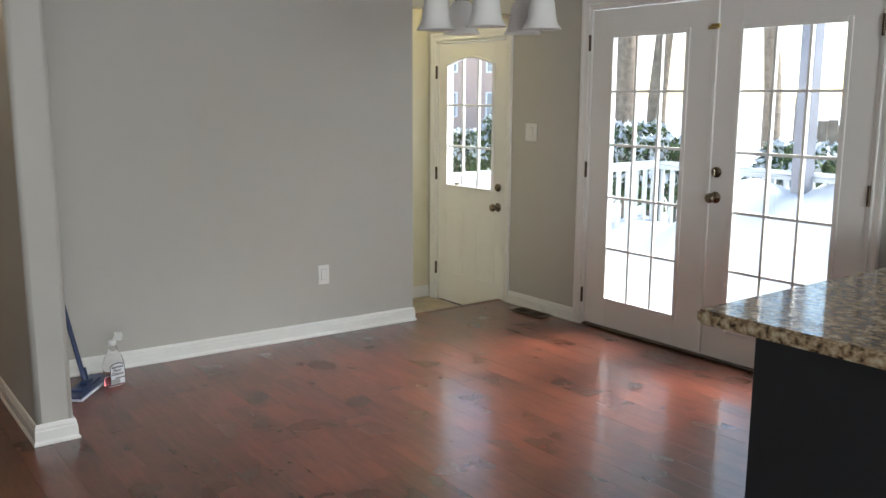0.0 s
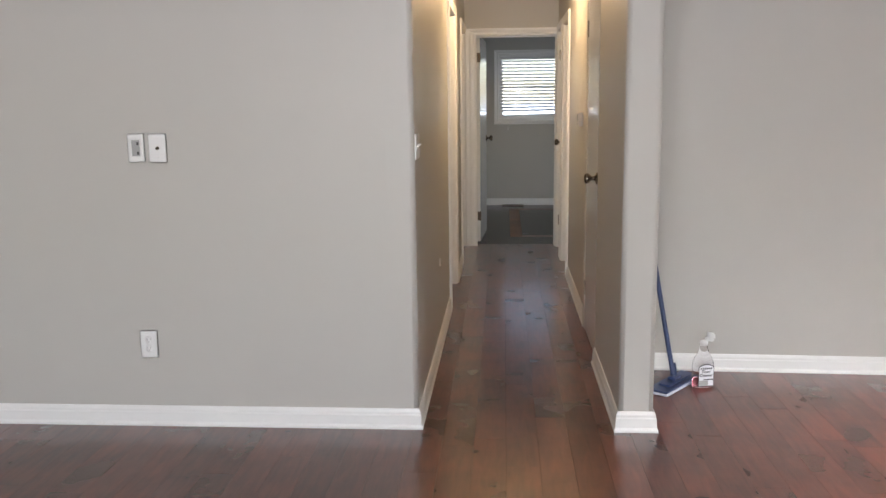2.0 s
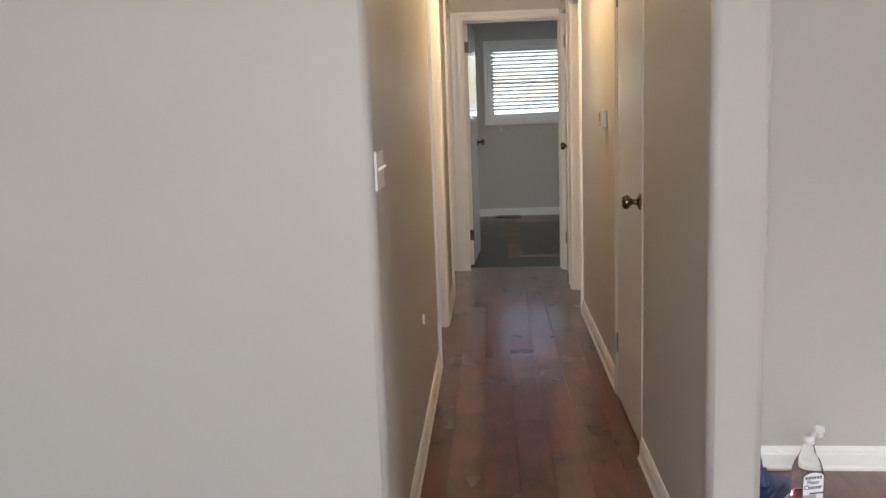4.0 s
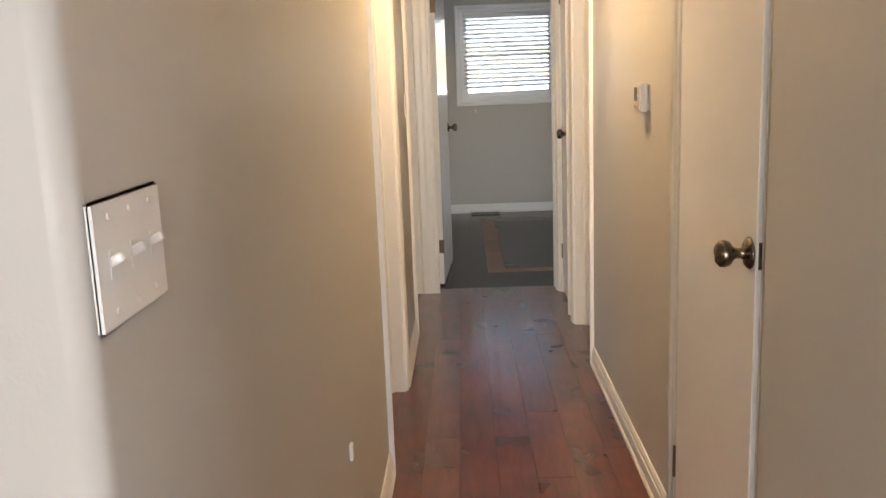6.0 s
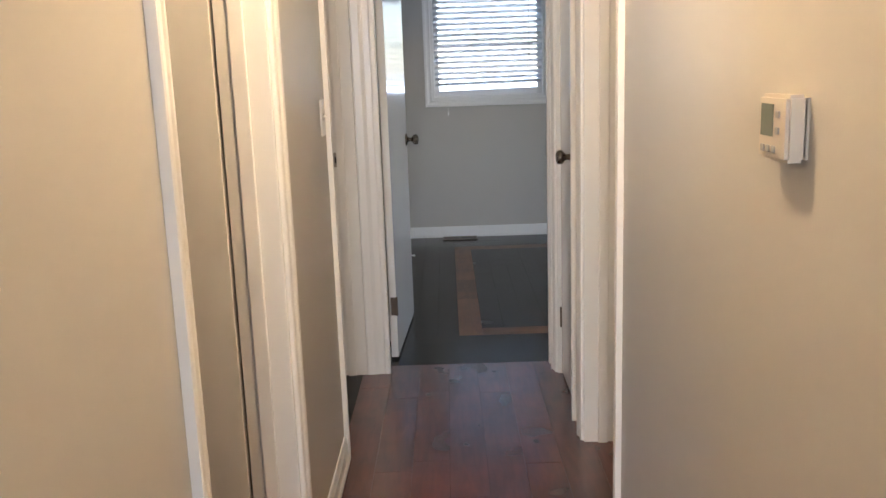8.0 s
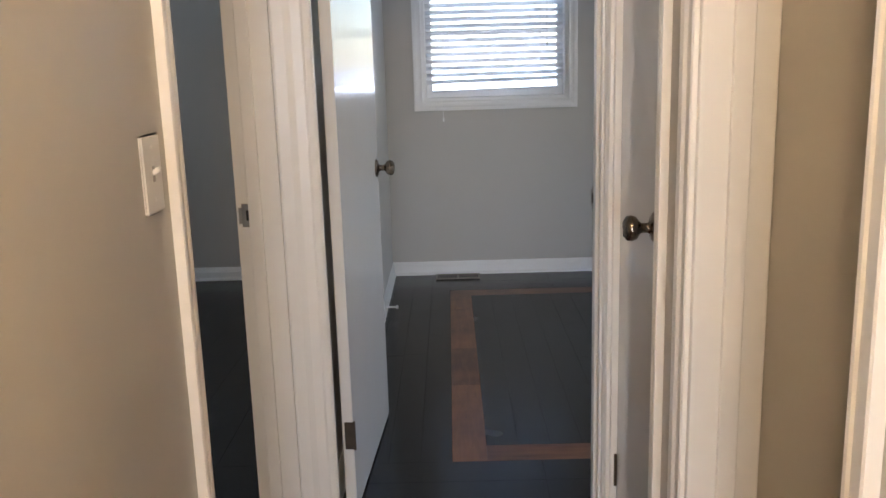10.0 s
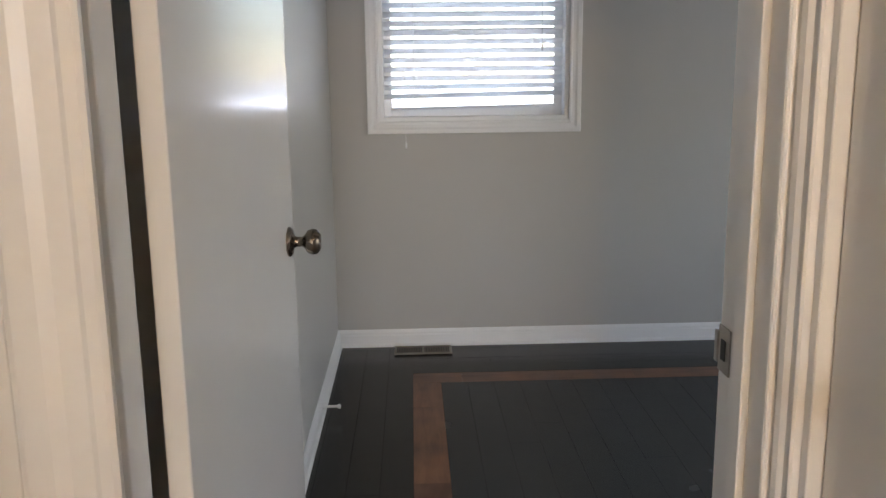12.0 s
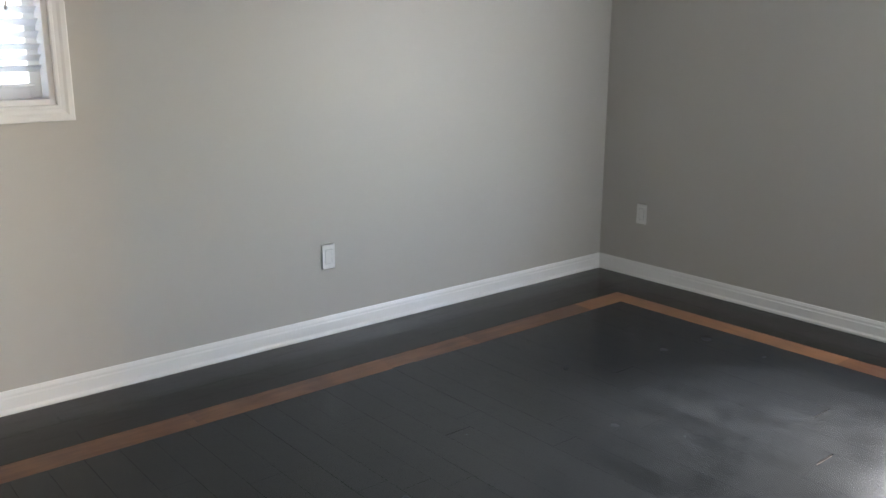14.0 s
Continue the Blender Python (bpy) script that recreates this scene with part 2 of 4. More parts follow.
def lathe(name, profile, mat, parent=None, m=None, seg=24, label=""):
    """Profile (radius, z) turned about z."""
    bm = bmesh.new()
    rings = []
    for r, z in profile:
        rings.append([bm.verts.new((r * math.cos(2 * math.pi * i / seg), r * math.sin(2 * math.pi * i / seg), z)) for i in range(seg)] if r > 1e-5 else [bm.verts.new((0, 0, z))])
    for p, q in zip(rings, rings[1:]):
        for i in range(seg):
            j = (i + 1) % seg
            if len(p) > 1 and len(q) > 1:
                bm.faces.new((p[i], p[j], q[j], q[i]))
            elif len(p) > 1:
                bm.faces.new((p[i], p[j], q[0]))
            elif len(q) > 1:
                bm.faces.new((p[0], q[j], q[i]))
    return finish(bm, name, mat, parent, m, smooth=True, label=label)


def tube(name, points, radius, mat, parent=None, m=None, label=""):
    cu = bpy.data.curves.new(name, 'CURVE')
    cu.dimensions, cu.bevel_depth, cu.bevel_resolution = '3D', radius, 3
    sp = cu.splines.new('POLY')
    sp.points.add(len(points) - 1)
    for p, c in zip(sp.points, points):
        p.co = (*c, 1)
    cu.use_fill_caps = True
    cu.materials.append(mat)
    tmp = new(name, cu)
    me = bpy.data.meshes.new_from_object(tmp)
    bpy.data.objects.remove(tmp)
    ob = new(name, me)
    if parent:
        ob.parent = parent
    if m:
        ob.matrix_local = m
    return tagged(ob, label)


def thing(name, m, label, category, group="", kind=""):
    ob = new(name)
    ob.matrix_world = m
    return tagged(ob, label, category, group, kind)


def along(p0, p1, z=0.0):
    """The frame whose x runs from p0 to p1 on the plan, y to its left, z up."""
    a = math.degrees(math.atan2(p1[1] - p0[1], p1[0] - p0[0]))
    return pose(p0[0], p0[1], z, 0, 0, a), math.dist(p0, p1)


def wall(name, p0, p1, thick, mat, openings=(), z0=-0.02, z1=2.44, label="", bevel=0.0):
    """A wall whose visible face runs from p0 to p1; it is thick to the right of that line. Openings: from, to, bottom, top."""
    m, n = along(p0, p1)
    boxes, at = [], 0.0
    for a, b, lo, hi in sorted(openings):
        if a > at:
            boxes.append((at, a, -thick, 0, z0, z1))
        if lo > z0:
            boxes.append((a, b, -thick, 0, z0, lo))
        if hi < z1:
            boxes.append((a, b, -thick, 0, hi, z1))
        at = b
    if n > at:
        boxes.append((at, n, -thick, 0, z0, z1))
    ob = part(name, boxes, mat, None, m, bevel)
    return tagged(ob, label or "painted greige interior wall", "wall", kind="structure")


BASE = [(0, 0), (0.019, 0), (0.019, 0.010), (0.013, 0.020), (0.012, 0.060), (0.009, 0.066), (0.009, 0.076), (0.004, 0.090), (0, 0.091)]


def baseboard(p0, p1, z=0.0, miter0=0.0, miter1=0.0, mat=None):
    """Stands on the left of the line from p0 to p1."""
    m, n = along(p0, p1, z)
    ob = extrude("baseboard", BASE, n, mat or TRIM, None, m, miter0, miter1)
    return tagged(ob, "white painted moulded baseboard along the wall", "baseboard", kind="structure")


CASE = [(0, 0), (0, 0.010), (0.004, 0.013), (0.012, 0.013), (0.016, 0.010), (0.030, 0.012), (0.040, 0.017), (0.056, 0.019), (0.060, 0.017), (0.060, 0)]


def casing(p0, p1, width_to, height, z=0.0, sill=False, mat=None, name="trim", right=1.0, left=1.0, proud=1.0):
    """Moulded trim round an opening that starts at p0 and is width_to wide towards p1; it stands on the left of the line."""
    m, n = along(p0, p1, z)
    bm = bmesh.new()
    k = len(CASE)

    def strip(ends):
        a = [bm.verts.new(ends(0, u, v)) for u, v in CASE]
        b = [bm.verts.new(ends(1, u, v)) for u, v in CASE]
        for i in range(k):
            bm.faces.new((a[i], a[(i + 1) % k], b[(i + 1) % k], b[i]))
        bm.faces.new(a)
        bm.faces.new(b[::-1])
    low = (lambda u: -u) if sill else (lambda u: 0.0)
    if left:
        strip(lambda e, u, v: (-u * left, v * proud, height + u if e else low(u)))
    if right:
        strip(lambda e, u, v: (width_to + u * right, v, height + u if e else low(u)))
    strip(lambda e, u, v: (width_to + u * right if e else -u * left, v, height + u))
    if sill:
        strip(lambda e, u, v: (width_to + u if e else -u, v, -u))
    ob = finish(bm, name, mat or TRIM, None, m)
    return tagged(ob, "white painted moulded door casing" if not sill else "white painted window casing", "trim", kind="structure")


def jamb(p0, p1, width, depth, height, z=0.0, stop=0.0):
    """Lining of an opening, set back into the wall to the right of the line; stop: where the door stop sits."""
    m, n = along(p0, p1, z)
    t = 0.018
    bs = [(0.001, t, -depth, 0.002, 0, height - t), (width - t, width - 0.001, -depth, 0.002, 0, height - t), (0.001, width - 0.001, -depth, 0.002, height - t, height - 0.001)]
    if stop:
        bs += [(t, t + 0.011, -stop - 0.035, -stop, 0, height - t - 0.011), (width - t - 0.011, width - t, -stop - 0.035, -stop, 0, height - t - 0.011),
               (t, width - t, -stop - 0.035, -stop, height - t - 0.011, height - t)]
    ob = part("door_jamb", bs, TRIM, None, m, 0.0015)
    return tagged(ob, "white painted door jamb lining the opening", "door jamb", kind="structure")


KNOB = [(0, 0), (0.033, 0), (0.033, 0.004), (0.027, 0.009), (0.014, 0.012), (0.011, 0.018), (0.011, 0.03), (0.016, 0.036), (0.025, 0.042), (0.0285, 0.052), (0.027, 0.062), (0.018, 0.069), (0, 0.071)]


def hinge(parent, m):
    part("hinge", [(-0.004, 0.03, -0.0015, 0.0015, -0.045, 0.045), (-0.004, 0.004, -0.006, 0.004, -0.047, 0.047)], BRONZE, parent, m, 0.0008, "dark bronze hinge")


def slab_door(name, m, width, height, label, knob_side=1, knob_z=1.0, hinge_face=-1, group="", backset=0.055):
    """Flat door: hinge edge at x 0, leaf to x width, faces at y 0 and -0.035."""
    d = thing(name, m, label, "door", group)
    part("leaf", [(0.003, width - 0.003, -0.035, 0, 0.012, height)], DOORW, d, None, 0.002)
    x = width - backset
    lathe("knob", KNOB, NICKEL, d, pose(x, 0, knob_z, -90, 0, 0), label="aged nickel round knob")
    lathe("knob", KNOB, NICKEL, d, pose(x, -0.035, knob_z, 90, 0, 0), label="aged nickel round knob")
    part("latch_plate", [(width - 0.004, width - 0.0015, -0.03, -0.005, knob_z - 0.028, knob_z + 0.028)], NICKEL, d, None, 0.0005, "nickel latch plate")
    for hz in (0.27, height - 0.2):
        hinge(d, pose(0.001, 0.003 if hinge_face > 0 else -0.038, hz, 0, 0, 90))
    return d


# ---- structure ----
LX, RX = -0.46, 0.428            # hall wall faces
YF = 3.858                       # living room wall face
YE = 8.697                       # end wall of the hall
EW = 0.170                       # its thickness
XE = 3.765                       # outer wall face, dining side

wall("wall_living", (LX - 0.12, YF), (-3.6, YF), 0.12, WALL, label="greige painted living room wall")
# hall, left side: two doorways
wall("wall_hall_left", (LX, 8.70), (LX, YF + 0.12), 0.12, WALL, [(0.0, 0.86, -0.02, 2.06), (8.70 - 6.905, 8.70 - 6.12, -0.02, 2.06)], label="hall wall painted greige with doorways")


def rounded_wall(name, x0, x1, y0, y1, r, corners):
    """A wall piece with bullnose vertical corners; corners: which of (x0 y0), (x1 y0) are round."""
    pts = []
    for cx, cy, sx, on, a0 in ((x0, y0, 1, corners[0], 180), (x1, y0, -1, corners[1], 270)):
        if on:
            pts += [(cx + sx * r + r * math.cos(radians(a0 + 15 * i)), cy + r + r * math.sin(radians(a0 + 15 * i))) for i in range(7)]
        else:
            pts.append((cx, cy))
    pts += [(x1, y1), (x0, y1)]
    bm = bmesh.new()
    lo = [bm.verts.new((x, y, -0.02)) for x, y in pts]
    hi = [bm.verts.new((x, y, 2.44)) for x, y in pts]
    k = len(pts)
    for i in range(k):
        f = bm.faces.new((lo[i], lo[(i + 1) % k], hi[(i + 1) % k], hi[i]))
        f.smooth = abs(pts[i][0] - pts[(i + 1) % k][0]) < 0.02 and abs(pts[i][1] - pts[(i + 1) % k][1]) < 0.02
    bm.faces.new(lo[::-1])
    bm.faces.new(hi)
    return tagged(finish(bm, name, WALL), "greige painted wall end with rounded bullnose corner", "wall", kind="structure")


rounded_wall("wall_corner", LX - 0.12, LX, YF, YF + 0.12, 0.022, (False, True))
rounded_wall("wall_column", 0.407, 0.558, YF, 4.84, 0.022, (True, True))
# hall, right side: closet door, bath doorway, linen door
wall("wall_hall_right", (RX, 4.84), (RX, 8.817), 0.13, WALL, [(4.90 - 4.84, 5.565 - 4.84, -0.02, 2.06), (7.25 - 4.84, 7.885 - 4.84, -0.02, 2.06), (8.13 - 4.84, 8.64 - 4.84, -0.02, 2.06)], label="hall wall painted greige with doors", bevel=0.0)
# wall between dining room and closets, and the header over the entry
wall("wall_dining", (2.905, 4.662), (0.50, 4.754), 0.13, WALL, label="greige painted dining room wall")
wall("wall_header", (XE, 4.655), (2.905, 4.662), 0.13, CREAM, [(0.0, 0.86, -0.16, 2.035)], label="header above the entry opening")
# outer wall with French doors and entry door
wall("wall_outer", (XE, -3.2), (XE, 5.80), 0.16, WALL, [(2.09 + 3.2, 3.95 + 3.2, -0.03, 2.03), (4.735 + 3.2, 5.58 + 3.2, -0.16, 1.895)], z0=-0.3, label="greige outer wall with French doors")
wall("wall_entry_back", (XE, 5.69), (0.7, 5.69), 0.12, CREAM, z0=-0.3, label="cream painted entry wall")
wall("wall_entry_side", (1.9, 5.69), (1.9, 4.79), 0.1, CREAM, z0=-0.3, label="cream painted entry side wall")
# end of the hall and bedrooms
wall("wall_hall_end", (0.56, YE), (LX, YE), EW, WALL, [(0.56 - 0.43, 0.56 + 0.39, -0.02, 2.040)], label="end wall of the hall with doorway")
wall("wall_bedroom_near", (0.56, YE + EW - 0.002), (3.92, YE + EW - 0.002), 0.12, WALL)
wall("wall_bedroom_left", (-0.402, YB), (-0.402, YE + EW - 0.01), 0.11, WALL, label="greige bedroom partition wall")
# The second opening is unseen, added to hold the side bedroom's fill lamp.
wall("wall_bedroom_far", (3.92, YB), (-3.6, YB), 0.16, WALL, [(3.92 - 0.772, 3.92 + 0.16, 1.152, 2.01), (3.92 + 2.65, 3.92 + 3.35, 1.1, 2.1)], label="greige bedroom wall with window")
wall("wall_bedroom_right", (3.92, YE), (3.92, YB + 0.16), 0.16, WALL, [(9.0 - YE, 10.2 - YE, 0.7, 1.7)], label="greige bedroom side wall")
# Unseen walls added to close the bath side against leaking sky light.
wall("wall_bath_back", (3.9, 5.81), (3.9, YE), 0.1, WALL)
wall("wall_bath_side", (0.556, 6.9), (3.9, 6.9), 0.1, CREAM)
wall("wall_bath_stub", (3.9, 7.905), (0.556, 7.905), 0.1, WALL)
wall("wall_left_side", (-0.512, YE), (-0.512, YB), 0.004, WALL)
# Added out of view: these shut the left rooms and living room from the sky.
wall("wall_left_room", (LX - 0.12, 7.42), (-3.6, 7.42), 0.1, WALL)
wall("wall_left_outer", (-3.6, YB + 0.16), (-3.6, -3.2), 0.16, WALL)
wall("wall_living_back", (-3.76, -3.2), (XE + 0.16, -3.2), 0.16, WALL, [(3.76 - 2.0, 3.76 + 1.0, 0.85, 2.15)])
ce = part("ceiling", [(-3.76, 4.09, -3.36, YB + 0.16, 2.44, 2.56)], CEIL)
tagged(ce, "flat white painted ceiling", "ceiling", kind="structure")

# baseboards
baseboard((LX, YF), (-3.6, YF), miter0=-1)
bb = baseboard
bb((LX, 6.06), (LX, YF), miter1=-1)
bb((LX, 7.79), (LX, 6.965))
bb((0.558, YF), (0.407, YF), miter0=-1, miter1=-1)
bb((0.407, YF), (0.407, 4.84), miter0=-1)
bb((RX, 5.627), (RX, 7.188))
bb((0.558, 4.75), (0.558, YF), miter0=1, miter1=-1)
bb((2.905, 4.662), (0.558, 4.752), miter0=-1, miter1=1)
bb((XE, 4.012), (XE, 4.672))
bb((3.765, 5.69), (1.9, 5.69), z=-0.14)
bb((3.92, YB), (-0.402, YB), miter0=1, miter1=1)
bb((-0.402, YB), (-0.402, 8.87), miter0=1)
bb((3.92, YE + EW), (3.92, YB), miter1=1)
bb((0.49, YE + EW - 0.002), (3.92, YE + EW - 0.002))
bb((-0.512, YB), (-3.6, YB))

# door trim and jambs
casing((LX, 6.905), (LX, 6.0), 0.785, 2.05)
jamb((LX, 6.905), (LX, 6.0), 0.785, 0.12, 2.06, stop=0.05)
casing((LX, 8.70), (LX, 7.0), 0.86, 2.05, left=0)
jamb((LX, 8.70), (LX, 7.0), 0.86, 0.12, 2.06, stop=0.05)
casing((RX, 4.90), (RX, 6), 0.665, 2.05, left=0.5, proud=0.45, mat=WALL)
jamb((RX, 4.90), (RX, 6), 0.665, 0.12, 2.06, stop=0.045)
casing((RX, 7.25), (RX, 8), 0.635, 2.05)
jamb((RX, 7.25), (RX, 8), 0.635, 0.13, 2.06, stop=0.05)
casing((RX, 8.13), (RX, 9), 0.51, 2.05, right=0.6)
jamb((RX, 8.13), (RX, 9), 0.51, 0.13, 2.06, stop=0.085)
casing((0.402, YE), (-1, YE), 0.75, 2.03, left=0.4, right=1.8)
jamb((0.43, YE), (-1, YE), 0.82, EW, 2.040, stop=0.06)
casing((-0.385, YE + EW + 0.001), (1, YE + EW + 0.001), 0.805, 2.03, left=0.25)
casing((XE, 2.09), (XE, 4), 1.86, 2.03)
jamb((XE, 2.09), (XE, 4), 1.86, 0.16, 2.03)
casing((XE, 4.735), (XE, 6), 0.845, 2.035, z=-0.14, right=0.9)
jamb((XE, 4.735), (XE, 6), 0.845, 0.16, 2.035, z=-0.14)

# ---- hall doors ----
slab_door("closet_door", pose(RX + 0.022, 5.546, 0, 0, 0, -90), 0.629, 2.03, "closed white painted flat closet door with nickel knob", knob_z=1.0, backset=0.04)
slab_door("linen_door", pose(RX + 0.050, 8.621, 0, 0, 0, -90), 0.472, 2.03, "closed white painted narrow linen closet door", knob_z=1.035, backset=0.08)
slab_door("left_room_door", pose(LX - 0.125, 6.886, 0, 0, 0, 176) , 0.745, 2.03, "open white painted flat door of side room", knob_z=1.0, hinge_face=-1)
slab_door("bedroom_door", pose(-0.358, YE + EW + 0.022, 0, 0, 0, 86.5), 0.79, 2.03, "open glossy white painted flat bedroom door", knob_z=1.018, hinge_face=-1)

# strike plates on jambs
def strike_plate(m):
    o = part("strike_plate", [(-0.02, 0.02, -0.0012, 0.0012, -0.032, 0.032), (-0.028, -0.018, -0.004, 0.001, -0.022, 0.022)], STEEL, None, m, 0.0005)
    # No real hole: a black sheet on the plate paints its shade.
    part("hole_shade", [(-0.008, 0.008, -0.0026, -0.0014, -0.014, 0.014)], BLACK, o, None, 0.0, "black sheet for the shade in the latch hole")
    return tagged(o, "nickel strike plate with black sheet for the shade in the latch hole on white jamb", "strike plate")


strike_plate(pose(LX - 0.085, 8.6805, 1.01, 0, 0, 0))
strike_plate(pose(0.4105, YE + EW - 0.022, 1.005, 0, 0, -90))

# ---- French doors ----
def french_leaf(name, y_hinge, sign, g0, g1):
    """Leaf from y_hinge towards sign; glass from g0 to g1 on y."""
    m = pose(XE + 0.012, 0, 0)
    d = thing(name, m, "white French door leaf with fifteen glass panes", "door", "French doors")
    a, b = sorted((y_hinge, y_hinge + sign * 0.905))
    z0, z1 = 0.20, 1.84
    part("frame", [(0, 0.042, a, g0, 0.02, 2.005), (0, 0.042, g1, b, 0.02, 2.005), (0, 0.042, g0, g1, 0.02, z0), (0, 0.042, g0, g1, z1, 2.005)], TRIM, d, None, 0.001)
    w = 0.022
    part("glazing_bead", [(-0.006, 0.002, g0 - w, g0 + 0.006, z0 - w, z1 + w), (-0.006, 0.002, g1 - 0.006, g1 + w, z0 - w, z1 + w),
                          (-0.006, 0.002, g0 + 0.006, g1 - 0.006, z0 - w, z0 + 0.006), (-0.006, 0.002, g0 + 0.006, g1 - 0.006, z1 - 0.006, z1 + w)], TRIM, d, None, 0.002)
    cw, rh = (g1 - g0) / 3, (z1 - z0) / 5
    bars = [(0.002, 0.030, g0 + cw * i - 0.008, g0 + cw * i + 0.008, z0, z1) for i in (1, 2)]
    bars += [(0.004, 0.028, g0, g1, z0 + rh * j - 0.008, z0 + rh * j + 0.008) for j in (1, 2, 3, 4)]
    part("muntins", bars, TRIM, d, None, 0.0015)
    bm = bmesh.new()
    box(bm, 0, 0.004, 0, cw - 0.017, 0, rh - 0.017)
    first = finish(bm, "pane", GLASS, d, Matrix.Translation((0.014, g0 + 0.0085, z0 + 0.0085)))
    for i in range(3):
        for j in range(5):
            if i or j:
                o = new("pane", first.data)
                o.parent = d
                o.matrix_local = Matrix.Translation((0.014, g0 + cw * i + 0.0085, z0 + rh * j + 0.0085))
                o.visible_shadow = False
    first.visible_shadow = False
    for hz in (0.2, 1.02, 1.81):
        part("hinge", [(-0.026, -0.008, y_hinge - sign * 0.012 - 0.007, y_hinge - sign * 0.012 + 0.007, hz - 0.05, hz + 0.05)], BRONZE, d, None, 0.003, "dark bronze hinge")
    return d


fl = french_leaf("french_door", 3.93, -1, 3.215, 3.765)
fr = french_leaf("french_door", 2.112, 1, 2.275, 2.855)
part("astragal", [(-0.008, 0.004, 3.005, 3.035, 0.02, 2.005)], TRIM, fr, None, 0.003)
lathe("knob", KNOB, NICKEL, fr, pose(0, 2.965, 0.93, 0, -90, 0), label="nickel round knob")
lathe("deadbolt", [(0, 0), (0.03, 0), (0.03, 0.008), (0.024, 0.014), (0, 0.015)], NICKEL, fr, pose(0, 2.965, 1.07, 0, -90, 0), label="nickel deadbolt rose")
part("deadbolt_turn", [(-0.032, -0.012, 2.959, 2.971, 1.05, 1.09)], NICKEL, fr, None, 0.003)
part("flip_latch", [(-0.013, -0.002, 3.0, 3.07, 1.845, 1.862), (-0.022, -0.010, 2.985, 3.045, 1.850, 1.872)], BRASS, fr, None, 0.003, "aged brass flip latch")
sill = part("threshold", [(XE - 0.01, XE + 0.16, 2.11, 3.932, 0.0, 0.016)], BRONZE, None, None, 0.004)
tagged(sill, "dark bronze metal door threshold", "threshold", kind="structure")

# ---- entry door, one step down ----
ed = thing("entry_door", pose(XE + 0.012, 0, -0.14), "white panelled entry door with arched nine-pane window", "door")
ya, yb, g0, g1, gz0, gz1 = 4.756, 5.560, 4.895, 5.450, 0.935, 1.85
bm = bmesh.new()
N = 16
arch = [(g0, gz0), (g1, gz0)] + [(g1 - (g1 - g0) * i / N, gz1 + 0.058 * math.sin(math.pi * i / N)) for i in range(N + 1)]
part("frame", [(0, 0.044, ya, g0, 0.008, 2.012), (0, 0.044, g1, yb, 0.008, 2.012), (0, 0.044, g0, g1, 0.008, gz0), (0, 0.044, g0, g1, gz1 + 0.062, 2.012)], TRIM, ed, None, 0.001)
for i in range(N):
    y0, y1 = g0 + (g1 - g0) * i / N, g0 + (g1 - g0) * (i + 1) / N
    za, zb = gz1 + 0.058 * math.sin(math.pi * i / N), gz1 + 0.058 * math.sin(math.pi * (i + 1) / N)
    v = [bm.verts.new(c) for x in (0.0, 0.044) for c in ((x, y0, za), (x, y1, zb), (x, y1, gz1 + 0.0625), (x, y0, gz1 + 0.0625))]
    for f in ((0, 1, 2, 3), (7, 6, 5, 4), (0, 4, 5, 1), (3, 2, 6, 7)):
        bm.faces.new([v[k] for k in f])
finish(bm, "arch_frame", TRIM, ed)
tube("glazing_bead", [(-0.003, y, z) for y, z in arch + arch[:1]], 0.010, TRIM, ed)
cw = (g1 - g0) / 3
part("muntins", [(0.004, 0.03, g0 + cw * i - 0.008, g0 + cw * i + 0.008, gz0, gz1 + 0.05) for i in (1, 2)] + [(0.006, 0.028, g0, g1, z - 0.008, z + 0.008) for z in (1.24, 1.552)], TRIM, ed, None, 0.0015)
for i in range(3):
    for z0, z1 in ((gz0, 1.232), (1.248, 1.544), (1.56, gz1 + 0.056)):
        o = part("pane", [(0.015, 0.019, g0 + cw * i + 0.006, g0 + cw * (i + 1) - 0.006, z0 + 0.004, z1)], GLASS, ed)
        o.visible_shadow = False
for y0, y1 in ((5.235, 5.485), (4.865, 5.10)):
    part("panel", [(-0.004, 0.002, y0, y1, 0.225, 0.245), (-0.004, 0.002, y0, y1, 0.735, 0.755), (-0.004, 0.002, y0, y0 + 0.02, 0.245, 0.735), (-0.004, 0.002, y1 - 0.02, y1, 0.245, 0.735),
                   (-0.003, 0.002, y0 + 0.045, y1 - 0.045, 0.29, 0.69)], TRIM, ed, None, 0.002)
lathe("knob", KNOB, NICKEL, ed, pose(0, 4.826, 0.82, 0, -90, 0), label="nickel round knob")
lathe("deadbolt", [(0, 0), (0.03, 0), (0.03, 0.008), (0.022, 0.018), (0, 0.02)], NICKEL, ed, pose(0, 4.826, 0.965, 0, -90, 0), label="nickel deadbolt")
for hz in (0.26, 1.02, 1.80):
    part("hinge", [(-0.026, -0.008, yb + 0.001, yb + 0.014, hz - 0.05, hz + 0.05)], BRONZE, ed, None, 0.003, "dark bronze hinge")

# ---- wall plates ----
PLATE_BEVEL = 0.003


